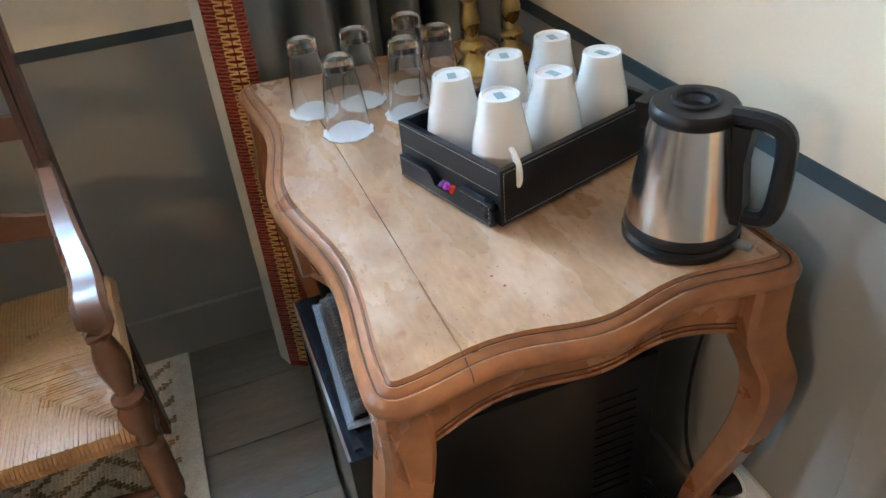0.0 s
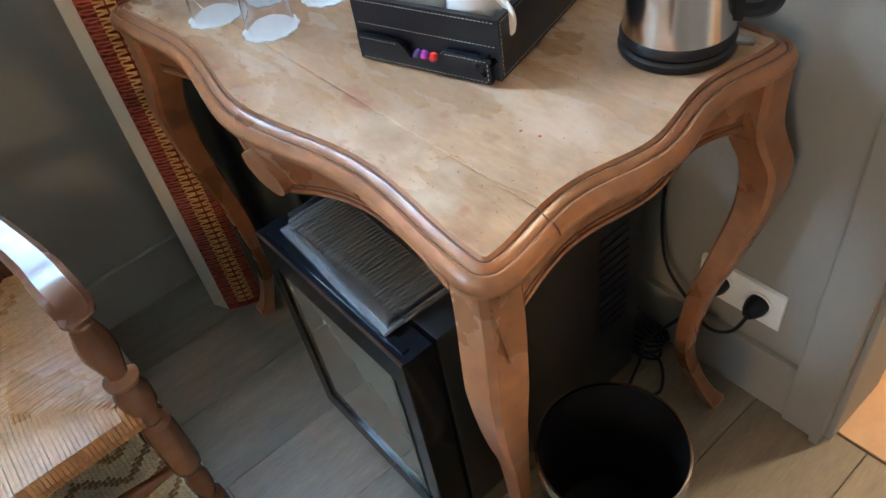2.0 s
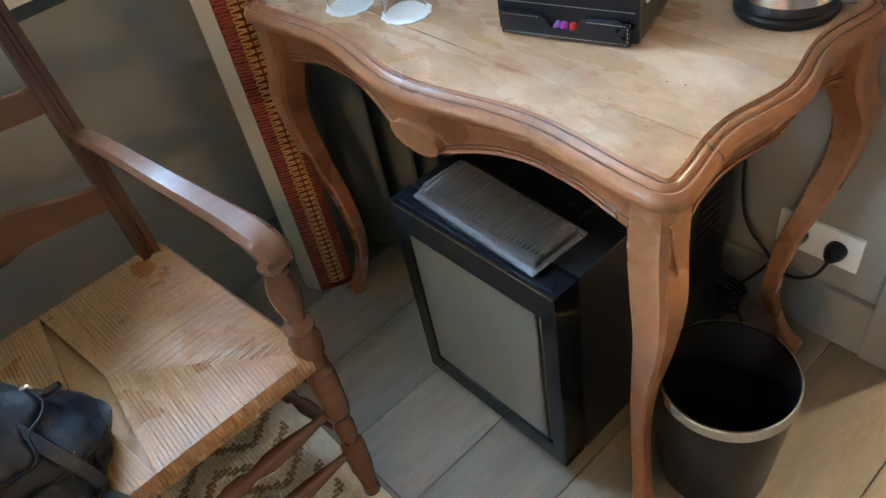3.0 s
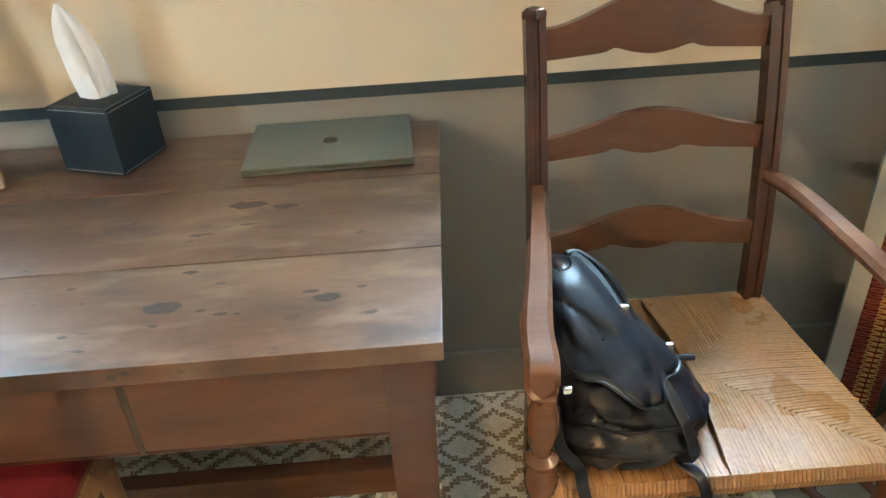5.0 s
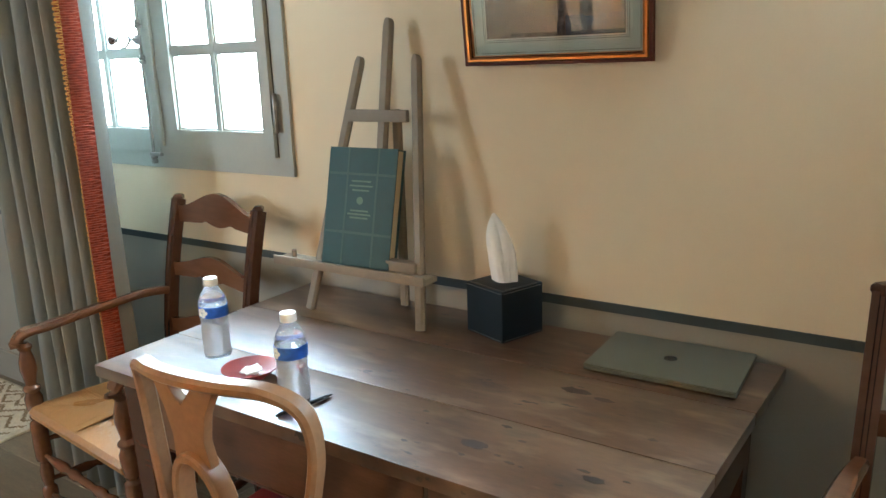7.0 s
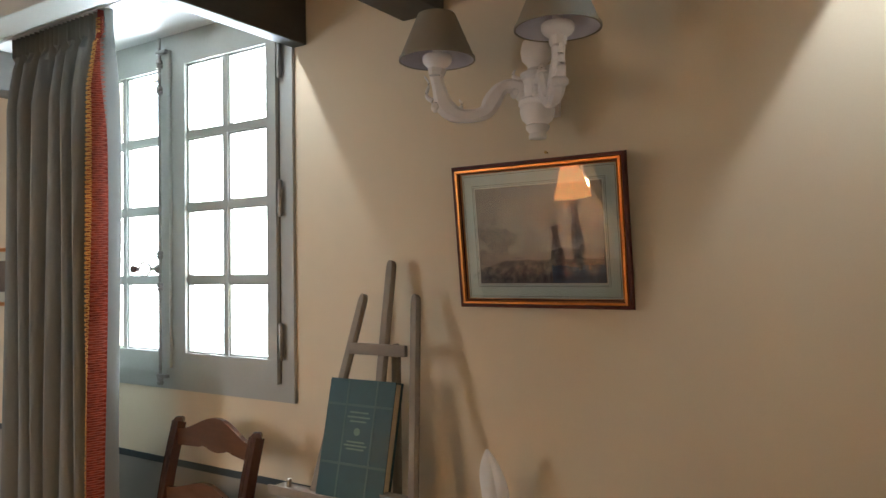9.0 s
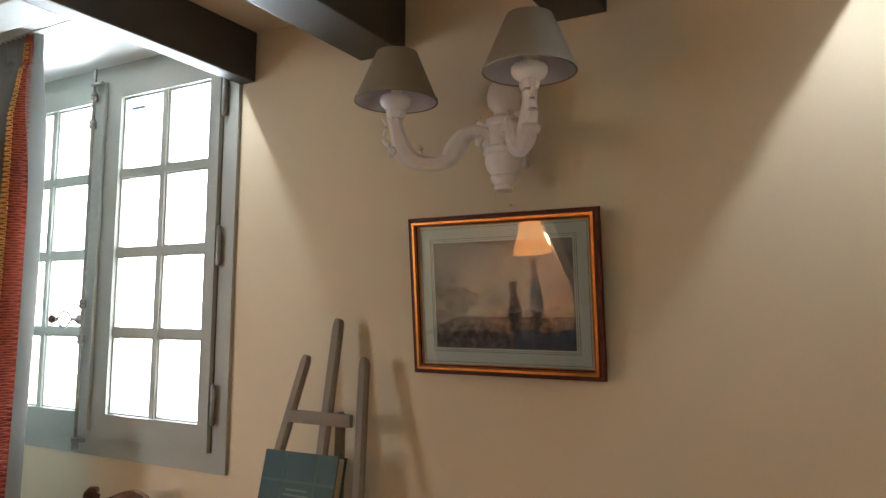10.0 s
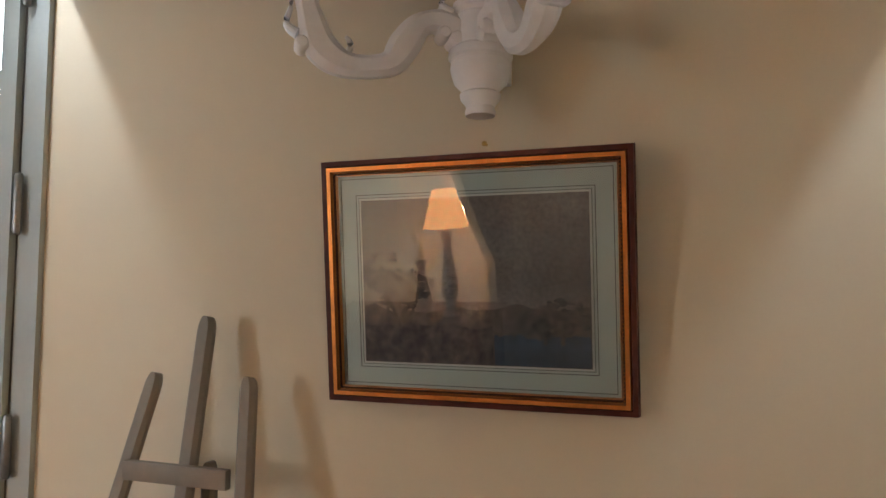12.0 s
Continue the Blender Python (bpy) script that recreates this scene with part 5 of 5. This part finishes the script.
def bag_surface(a, v, swell=0.0):
    """The bag's skin at the angle a (radians) and the height v, 0 to 1."""
    f = v * (len(BAG_RINGS) - 1)
    i = min(int(f), len(BAG_RINGS) - 2)
    z, cx, cy, rx, ry = (p + (q - p) * (f - i) for p, q in zip(BAG_RINGS[i], BAG_RINGS[i + 1]))
    n = Vector((math.cos(a) * (1.1 - 0.6 * v), math.sin(a) * (1.1 - 0.6 * v), v * 3.6))
    sag = 0.13 * noise.noise(n * 1.6 + Vector((3, 1, 2))) + 0.10 * noise.noise(n * 2.9 + Vector((1, 5, 2))) + 0.035 * noise.noise(n * 6.5)
    slant = a * 0.4 + v * 8.0 + 1.6 * noise.noise(n * 1.2)
    crease = 0.14 * (1 - abs(math.sin(slant * 1.3))) ** 3 + 0.05 * (1 - abs(math.sin(slant * 2.7 + 3 * v))) ** 4
    fade = min(1.0, v * 6) * min(1.0, (1 - v) * 2.2)
    k = 1 + (sag - crease) * fade + swell / max(rx, 0.02)
    return Vector((cx + rx * k * math.copysign(abs(math.cos(a)) ** 0.9, math.cos(a)), cy + ry * k * math.copysign(abs(math.sin(a)) ** 0.9, math.sin(a)), max(z, 0.001)))


def bag():
    b = thing("backpack", "black soft leather backpack slumped on the rush chair seat", "backpack", (0.236, -0.518, 0.452))
    n, m = 96, 60
    bm = bmesh.new()
    rows = [[bm.verts.new(bag_surface(2 * math.pi * i / n, j / m)) for i in range(n)] for j in range(m + 1)]
    for p, q in zip(rows, rows[1:]):
        for i in range(n):
            bm.faces.new((p[i], p[(i + 1) % n], q[(i + 1) % n], q[i]))
    bm.faces.new(rows[0][::-1]), bm.faces.new(rows[-1])
    part("bag_body", bm, LEATHER, b)

    # the flap lies over the mouth and ends in a wavy hem
    bm = bmesh.new()
    grid = []
    for j in range(25):
        row = []
        for i in range(49):
            a = -2.75 + 3.1 * i / 48
            hem = 0.50 + 0.07 * math.sin(2.2 * a + 0.4) + 0.025 * math.sin(7 * a)
            v = 0.97 - (0.97 - hem) * j / 24
            row.append(bm.verts.new(bag_surface(a, v, 0.006 + 0.007 * (j / 24) ** 2 + 0.002 * math.sin(3 * a + 15 * v))))
        grid.append(row)
    for p, q in zip(grid, grid[1:]):
        for i in range(48):
            bm.faces.new((p[i], q[i], q[i + 1], p[i + 1]))
    flap = part("flap", bm, LEATHER, b)
    mod = flap.modifiers.new("thick", "SOLIDIFY")
    mod.thickness, mod.offset = 0.004, 1
    hem = [bag_surface(-2.75 + 3.1 * i / 48, 0.50 + 0.07 * math.sin(2.2 * (-2.75 + 3.1 * i / 48) + 0.4) + 0.025 * math.sin(7 * (-2.75 + 3.1 * i / 48)), 0.016) for i in range(49)]
    part("hem_piping", sweep(hem, disc(0.0028, 6)), LEATHER, flap)

    def over(points, drop):
        return [bag_surface(a, v, 0.012) for a, v in points] + [Vector(q) for q in drop]
    part("strap", sweep(curve(over(((0.5, 0.93), (0.1, 0.80), (-0.35, 0.62), (-0.75, 0.42), (-1.0, 0.24), (-1.08, 0.13)), ((0.078, -0.196, 0.006), (0.088, -0.214, -0.04), (0.094, -0.216, -0.17))), 6), rect(0.019, 0.005, 0.3), up=(0.3, -0.6, 1)), LEATHER, b)
    part("strap", sweep(curve(over(((-2.6, 0.40), (-2.45, 0.26), (-2.3, 0.13)), ((-0.090, -0.196, 0.004), (-0.082, -0.214, -0.05), (-0.078, -0.216, -0.16))), 6), rect(0.018, 0.005, 0.3), up=(-0.3, -0.6, 1)), LEATHER, b)
    part("top_handle", sweep(curve([bag_surface(0.9, 0.90, 0.004), bag_surface(0.5, 0.84, 0.020), bag_surface(0.1, 0.70, 0.024), bag_surface(-0.2, 0.56, 0.006)], 6), disc(0.005, 8)), LEATHER, b)
    for a, v, w in ((-0.30, 0.66, 0.007), (-0.12, 0.50, 0.006), (-2.2, 0.50, 0.006)):
        q = bag_surface(a, v, 0.020)
        part("buckle", box(q.x - w, q.y - 0.004, q.z - w, q.x + w, q.y + 0.004, q.z + w, 0.002), CHROME, b)
    q = bag_surface(-0.10, 0.46, 0.018)
    part("toggle", lathe([(0, -0.016), (0.005, -0.014), (0.006, 0), (0.005, 0.014), (0, 0.016)], 12, at=(q.x + 0.006, q.y, q.z), axis=(1, -0.3, 0.2)), BLACK, b)
    part("zip", sweep(curve([bag_surface(-2.5 + 0.25 * i, 0.34 + 0.02 * math.sin(i), 0.002) for i in range(8)], 4), disc(0.0026, 6)), BLACK, b)


bag()


# ---- on the wall ----
def sconce():
    s = thing("wall_sconce", "unlit white carved two-arm sconce with taupe shades on the wall", "wall sconce")
    cx, cy = -0.502, -0.090
    col = part("column", lathe([(0, 1.768), (0.020, 1.768), (0.021, 1.773), (0.019, 1.780), (0.027, 1.790), (0.028, 1.797), (0.024, 1.800), (0.036, 1.812), (0.041, 1.830), (0.040, 1.842), (0.044, 1.846), (0.043, 1.856), (0.036, 1.862), (0.036, 1.900), (0.034, 1.905), (0.039, 1.910), (0.038, 1.920), (0.026, 1.926), (0.020, 1.932), (0.022, 1.938), (0.034, 1.952), (0.037, 1.972), (0.033, 1.992), (0.020, 2.006), (0.012, 2.010), (0.014, 2.016), (0, 2.022)], 32, at=(cx, cy, 0)), WHITE_WOOD, s)
    part("wall_plate", box(cx - 0.022, -0.02, 1.83, cx + 0.022, 0, 1.96, 0.006), WHITE_WOOD, col)
    part("bracket", box(cx - 0.018, cy + 0.02, 1.85, cx + 0.018, -0.03, 1.90, 0.004), WHITE_WOOD, col)
    for tx, ty in ((-0.697, -0.215), (-0.370, -0.262)):
        d = Vector((tx - cx, ty - cy, 0))
        L = d.length
        d.normalize()

        def P(r, z):
            return Vector((cx, cy, z)) + d * r
        arm = part("arm", sweep(curve([P(0.032, 1.880), P(0.060, 1.892), P(0.085, 1.884), P(0.105, 1.856), P(0.126, 1.829), P(L - 0.052, 1.824), P(L - 0.018, 1.845), P(L - 0.004, 1.885), P(L + 0.002, 1.915), P(L, 1.935)], 6), rect(0.034, 0.042, 0.28), scales=[0.85 + 0.15 * math.cos(i * 0.35) for i in range(55)]), WHITE_WOOD, s)
        part("leaf_carving", sweep(curve([P(0.040, 1.905), P(0.055, 1.915), P(0.050, 1.930)], 4), rect(0.022, 0.010, 0.3), scales=[1, 1, 0.95, 0.9, 0.8, 0.7, 0.55, 0.4, 0.25]), WHITE_WOOD, arm)
        part("leaf_carving", sweep(curve([P(L + 0.012, 1.86), P(L + 0.026, 1.872), P(L + 0.020, 1.90), P(L + 0.030, 1.918)], 4), rect(0.024, 0.010, 0.3), scales=[1 - 0.06 * i for i in range(13)]), WHITE_WOOD, arm)
        for r0, z0, k in ((0.036, 1.868, 1.0), (0.052, 1.874, 0.8), (L + 0.006, 1.845, 0.8)):
            part("scroll", lathe([(0, -0.019), (0.008 * k, -0.018), (0.0125 * k, -0.013), (0.0125 * k, 0.013), (0.008 * k, 0.018), (0, 0.019)], 14, at=P(r0, z0), axis=(-d.y, d.x, 0)), WHITE_WOOD, arm)
        part("leaf_carving", sweep(curve([P(L - 0.052, 1.836), P(L - 0.056, 1.852), P(L - 0.050, 1.862)], 3), rect(0.014, 0.010, 0.3), scales=[1, 0.95, 0.9, 0.8, 0.7, 0.5, 0.3]), WHITE_WOOD, arm)
        q = P(L, 0)
        part("candle_cup", lathe([(0, 1.925), (0.014, 1.927), (0.016, 1.935), (0.030, 1.945), (0.034, 1.952), (0.034, 1.962), (0.031, 1.966), (0, 1.966)], 28, at=(q.x, q.y, 0)), WHITE_WOOD, arm)
        part("lamp_holder", lathe([(0, 1.966), (0.011, 1.966), (0.011, 2.03), (0, 2.03)], 16, at=(q.x, q.y, 0)), WHITE_WOOD, arm)
        zb, zt, rb, rt = 1.955, 2.062, 0.087, 0.043
        shade = part("shade", lathe([(rb, zb), (rb + 0.0012, zb + 0.002), (rt + 0.0012, zt), (rt, zt)], 56, at=(q.x, q.y, 0)), SHADE_OUT, s, "taupe linen shade")
        part("shade_lining", lathe([(rb - 0.0012, zb + 0.0005), (rt - 0.0012, zt - 0.0005)], 56, at=(q.x, q.y, 0)), SHADE_IN, shade)
        part("shade_binding", lathe([(rb - 0.0016, zb - 0.001), (rb + 0.0026, zb - 0.001), (rb + 0.002, zb + 0.005), (rb - 0.0016, zb + 0.005)], 56, at=(q.x, q.y, 0)), SHADE_OUT, shade)
        part("shade_spider", sweep([(q.x - rt, q.y, zt - 0.02), (q.x + rt, q.y, zt - 0.02)], disc(0.0015, 6)), IRON, shade)


def print_material():
    m = mat("engraving_print", (0.080, 0.060, 0.044), 0.8, var=0.25, scale=9, fine=160, bump=0.0, second=(0.19, 0.155, 0.112), fine_var=0.5)
    return m


def picture():
    p = thing("framed_engraving", "gilt framed landscape engraving in a sage mount on the wall", "picture")
    x0, x1, h = -0.757, -0.303, 0.358
    p.matrix_basis = pose((x0 + x1) / 2, -0.019, 1.370, 6.3, 0, 0)
    w = (x1 - x0) / 2
    a = part("back_board", box(-w + 0.012, 0.004, 0.012, w - 0.012, 0.008, h - 0.012), MOULDING, p)
    layers = (("outer_moulding", MOULDING, 0.0, 0.0095, 0.004, -0.010), ("gilt_moulding", GILT, 0.0095, 0.018, 0.004, -0.013), ("bead_moulding", MOULDING, 0.018, 0.021, 0.004, -0.009), ("slip", GILT, 0.021, 0.024, 0.004, -0.006))
    for nm, m, i, o, yb, yf in layers:
        bm = bmesh.new()
        outer, inner = ((-w + i, i), (w - i, i), (w - i, h - i), (-w + i, h - i)), ((-w + o, o), (w - o, o), (w - o, h - o), (-w + o, h - o))
        A = [bm.verts.new((x, yb, z)) for x, z in outer]
        B = [bm.verts.new((x + (0.0015 if x < 0 else -0.0015), yf, z + (0.0015 if z < h / 2 else -0.0015))) for x, z in outer]
        C = [bm.verts.new((x + (-0.001 if x < 0 else 0.001), yf, z + (-0.001 if z < h / 2 else 0.001))) for x, z in inner]
        D = [bm.verts.new((x, yb, z)) for x, z in inner]
        for P, Q in ((A, B), (B, C), (C, D), (D, A)):
            for k in range(4):
                bm.faces.new((P[k], P[(k + 1) % 4], Q[(k + 1) % 4], Q[k]))
        part(nm, bm, m, p, "", False)
    beads = bmesh.new()
    for k in range(80):
        for z in (0.0195, h - 0.0195):
            lathe([(0.0014, 0), (0.001, 0.001), (0, 0.0014)], 5, beads, at=(-w + 0.022 + (2 * w - 0.044) * k / 79, -0.009, z), axis=(0, -1, 0))
    for k in range(60):
        for x in (-w + 0.0195, w - 0.0195):
            lathe([(0.0014, 0), (0.001, 0.001), (0, 0.0014)], 5, beads, at=(x, -0.009, 0.022 + (h - 0.044) * k / 59), axis=(0, -1, 0))
    part("beading", beads, GILT, p, loose=True)
    mount = part("mount", box(-w + 0.022, 0.001, 0.022, w - 0.022, 0.0038, h - 0.022), MOUNT, p, "sage green mount")
    lines = bmesh.new()
    for k, t in ((0.028, 0.0009), (0.052, 0.0009), (0.0565, 0.0006)):
        for q in ((-w + k, k, w - k, k + t), (-w + k, h - k - t, w - k, h - k), (-w + k, k + t, -w + k + t, h - k - t), (w - k - t, k + t, w - k, h - k - t)):
            box(q[0], 0.0004, q[1], q[2], 0.0009, q[3], bm=lines)
    part("ruled_lines", lines, LINE_INK, mount, "", False)
    k = 0.0580
    part("pale_margin", box(-w + k, 0.0002, k, w - k, 0.0008, h - k), MOUNT_PALE, mount)
    k = 0.0605
    pr = part("print", box(-w + k, -0.0006, k, w - k, 0.0001, h - k), print_material(), mount, "brown landscape engraving")
    # land, water and trees as thin flat shapes
    iw, z0 = w - k - 0.001, k + 0.001
    rnd = random.Random(11)
    dark, mid_, water_ = mat("print_dark", (0.025, 0.02, 0.016), 0.8, var=0.5, scale=60, second=(0.10, 0.08, 0.06)), mat("print_mid", (0.06, 0.045, 0.035), 0.8, var=0.5, scale=50, second=(0.11, 0.085, 0.06)), mat("print_water", (0.03, 0.042, 0.052), 0.8, var=0.4, scale=30)
    def outline(x_from, x_to, base, z_lo):
        n = 40
        return [(x_from, z_lo)] + [(x_from + (x_to - x_from) * i / n, base + 0.010 * noise.noise(Vector((i * 0.23, base * 90, 0))) + 0.003 * rnd.random()) for i in range(n + 1)] + [(x_to, z_lo)]
    part("land", slab(outline(-iw, iw, z0 + 0.078, z0), 1, -0.0011, -0.0007), mid_, pr, "", False)
    part("land", slab(outline(-iw, 0.03, z0 + 0.052, z0), 1, -0.0016, -0.0012), dark, pr, "", False)
    part("land", slab(outline(0.032, iw, z0 + 0.040, z0), 1, -0.0016, -0.0012), water_, pr, "", False)
    for tx, tz, r in ((-0.128, 0.190, 0.036), (-0.088, 0.172, 0.026), (-0.110, 0.150, 0.020), (0.128, 0.128, 0.030), (0.104, 0.112, 0.018)):
        bm = bmesh.new()
        slab([(tx - 0.003, z0 + 0.03), (tx + 0.003, z0 + 0.03), (tx + 0.001, z0 + tz - 0.06), (tx - 0.001, z0 + tz - 0.06)], 1, -0.0020, -0.0017, bm)
        for _ in range(70):
            a, q = rnd.uniform(0, 6.28), r * math.sqrt(rnd.random())
            x, z, s = tx + q * math.cos(a) * 1.25, z0 + tz - 0.06 + q * math.sin(a) * 0.8, rnd.uniform(0.0015, 0.005)
            x = min(max(x, -iw + 0.006), iw - 0.006)
            slab([(x + s * 1.5 * math.cos(2 * math.pi * t / 6 + a), z + s * math.sin(2 * math.pi * t / 6 + a)) for t in range(6)], 1, -0.0021, -0.0018, bm)
        part("tree_print", bm, dark, pr, "", False)
    part("picture_glass", box(-w + 0.022, -0.0052, 0.022, w - 0.022, -0.0036, h - 0.022), PICTURE_GLASS, p).visible_shadow = False
    n = thing("picture_nail", "small brass nail in the wall above the picture", "nail")
    part("head", lathe([(0, 0), (0.0022, 0), (0.0022, 0.010), (0.004, 0.011), (0, 0.013)], 10, at=(-0.520, 0, 1.748), axis=(0, -1, 0)), BRASS, n)


def small_picture():
    p = thing("small_framed_print", "small pale print in a brown frame on the cream wall", "picture")
    x0, x1, z0, z1 = -3.26, -2.985, 1.335, 1.585
    bm = bmesh.new()
    for q in ((x0, z0, x0 + 0.016, z1), (x1 - 0.016, z0, x1, z1), (x0 + 0.016, z0, x1 - 0.016, z0 + 0.016), (x0 + 0.016, z1 - 0.016, x1 - 0.016, z1)):
        box(q[0], -0.018, q[1], q[2], 0, q[3], bm=bm)
    part("frame", bm, GILT, p)
    part("mount", box(x0 + 0.016, -0.008, z0 + 0.016, x1 - 0.016, 0, z1 - 0.016), MOUNT_PALE, p)
    part("print", box(x0 + 0.07, -0.0095, z0 + 0.06, x1 - 0.07, -0.008, z1 - 0.055), print_material(), p)


sconce(), picture(), small_picture()


# ---- the far side of the room, seen in the picture glass ----
def table_lamp():
    l = thing("table_lamp", "lit table lamp with turned stem and cream shade on the cabinet", "table lamp", (-1.205, -1.85, 1.052))
    l.scale = (1.1, 1.1, 1.1)
    part("foot", lathe([(0, 0), (0.032, 0), (0.032, 0.012), (0.026, 0.02), (0.02, 0.03), (0.018, 0.05)], 28), EASEL_WOOD, l)
    part("stem", lathe([(0.018, 0.05), (0.030, 0.09), (0.026, 0.16), (0.014, 0.24), (0.018, 0.26), (0.012, 0.28), (0.022, 0.30), (0.022, 0.315), (0.010, 0.33), (0.010, 0.345), (0, 0.345)], 24), EASEL_WOOD, l)
    m = glow("lit_shade", (1.0, 0.42, 0.13), 8.5)
    part("shade", lathe([(0.084, 0.33), (0.043, 0.467), (0.042, 0.467), (0.083, 0.33)], 40), m, l)
    c = thing("side_cabinet", "low dark wooden side cabinet carrying the lit table lamp", "cabinet")
    body = part("body", box(-1.75, -2.10, 0.05, -1.06, -1.78, 1.03, 0.004), OAK_DARK, c)
    part("top", box(-1.78, -2.10, 1.0305, -1.04, -1.76, 1.0515, 0.004), OAK_DARK, c)
    part("plinth", box(-1.73, -2.10, 0, -1.08, -1.80, 0.0495), OAK_DARK, c)
    for a, b in ((-1.74, -1.41), (-1.40, -1.07)):
        d = part("door", box(a, -1.778, 0.07, b, -1.764, 1.02, 0.003), OAK, c)
    v = thing("vase", "slender dark vase on the side cabinet beside the lamp", "vase", (-1.335, -1.88, 1.052))
    part("vase_body", lathe([(0, 0), (0.03, 0), (0.035, 0.06), (0.022, 0.13), (0.014, 0.18), (0.024, 0.22), (0.020, 0.22), (0.011, 0.18), (0, 0.1)], 24), OAK_DARK, v)


table_lamp()


# ---- rugs and floor ----
def rug(name, x0, x1, y0, y1, label):
    r = thing(name, label, "rug")
    m = mat("cream_rug_wool", (0.62, 0.57, 0.45), 0.95, var=0.14, scale=30, fine=170, bump=0.9, depth=0.004, fine_var=0.4, spec=0.15)
    part("woven_base", box(x0, y0, 0.0005, x1, y1, 0.0085, 0.002), m, r)
    part("border", box(x1 - 0.035, y0 + 0.003, 0.0085, x1 - 0.002, y1 - 0.003, 0.0115, 0.001), m, r)
    brown = bpy.data.materials.get("brown_rug_wool") or mat("brown_rug_wool", (0.25, 0.185, 0.115), 0.95, var=0.25, scale=40, fine=190, bump=0.9, depth=0.004, spec=0.15)
    cream, tuft = bmesh.new(), bmesh.new()
    rnd = random.Random(4)
    px, py, step = 0.175, 0.131, 0.0085
    nx, ny = int((x1 - x0 - 0.045) / step), int((y1 - y0 - 0.01) / step)
    for i in range(nx):
        for j in range(ny):
            x, y = x0 + 0.006 + (i + 0.5) * step, y0 + 0.006 + (j + 0.5) * step
            u, v = (x / px) % 1, (y / py) % 1
            d = abs(abs(u - 0.5) * 2 - abs(v - 0.5) * 2)
            d2 = abs(abs(u - 0.5) * 2 + abs(v - 0.5) * 2 - 0.42)
            zig = abs(((abs(u - 0.5) * 2 + v * 2) % 1) - 0.5) < 0.16 and x > x1 - 0.32
            line = 0.16 < d < 0.44 if x <= x1 - 0.32 else zig
            h = 0.0025 + rnd.random() * 0.0018 + (0.0015 if not line else 0)
            a, b = step * 0.52, step * 0.50
            jx, jy = rnd.uniform(-1, 1) * 0.001, rnd.uniform(-1, 1) * 0.001
            bm = tuft if line else cream
            lo = [bm.verts.new((x + jx + s * a, y + jy + t * b, 0.0082)) for s, t in ((-1, -1), (1, -1), (1, 1), (-1, 1))]
            hi = bm.verts.new((x + jx, y + jy, 0.0085 + h))
            for k in range(4):
                bm.faces.new((lo[k], lo[(k + 1) % 4], hi))
    part("cream_pile", cream, m, r, smooth=False, loose=True)
    part("brown_pile", tuft, brown, r, smooth=False, loose=True)


rug("rug", -1.30, 0.648, -1.45, -0.018, "cream wool rug with brown diamond lattice under the desk")
rug("rug", -4.20, -2.70, -1.60, -0.045, "cream wool rug with brown lattice on the wood floor")


def floor():
    structure("floor", box(XW, YS, -0.12, XE + 0.02, 0, -0.006), DARK_GAP)
    base = new("floor_planks")
    base["kind"] = "structure"
    shapes = {}
    w = 0.192
    rnd = random.Random(9)
    for j in range(int(-YS / w) + 1):
        y1 = -j * w - 0.001
        y0 = max(y1 - w + 0.0022, YS)
        x = XW - rnd.uniform(0, 1.2)
        while x < XE + 0.02:
            a, b = max(x, XW), min(x + 1.38, XE + 0.018)
            if b - a > 0.05:
                key = (round(b - a, 2), round(y1 - y0, 3))
                if key not in shapes:
                    bm = box(0, 0, -0.006, b - a - 0.002, y1 - y0, 0, 0.0011)
                    me = bpy.data.meshes.new("plank")
                    bmesh.ops.recalc_face_normals(bm, faces=bm.faces)
                    bm.to_mesh(me)
                    bm.free()
                    me.materials.append(PLANK)
                    shapes[key] = me
                p = new("plank", shapes[key])
                p.parent = base
                p.location = (a, y0, 0)
            x += 1.38
    structure("hall_floor", box(XE + 0.02, -4.2, -0.12, 4.35, 0, -0.008), DARK_GAP)
    tiles = new("hall_tiles")
    tiles["kind"] = "structure"
    bm = box(0.002, 0.002, -0.008, 0.328, 0.328, 0, 0.002)
    me = bpy.data.meshes.new("tile")
    bmesh.ops.recalc_face_normals(bm, faces=bm.faces)
    bm.to_mesh(me)
    bm.free()
    me.materials.append(TILE)
    for i in range(8):
        for j in range(12):
            t = new("tile", me)
            t.parent = tiles
            t.location = (XE + 0.02 + 0.33 * i, -4.1 + 0.33 * j, 0)


def vary(m, amount):
    """Gives each piece that has the material its own tone."""
    nt = m.node_tree
    p = nt.nodes["Principled BSDF"]
    src = p.inputs["Base Color"].links[0].from_socket
    info, rng, mx = nt.nodes.new("ShaderNodeObjectInfo"), nt.nodes.new("ShaderNodeMapRange"), nt.nodes.new("ShaderNodeHueSaturation")
    rng.inputs[3].default_value, rng.inputs[4].default_value = 1 - amount, 1 + amount
    nt.links.new(info.outputs["Random"], rng.inputs[0]), nt.links.new(rng.outputs[0], mx.inputs["Value"])
    nt.links.new(src, mx.inputs["Color"]), nt.links.new(mx.outputs[0], p.inputs["Base Color"])


vary(PLANK, 0.16), vary(TILE, 0.10)
floor()
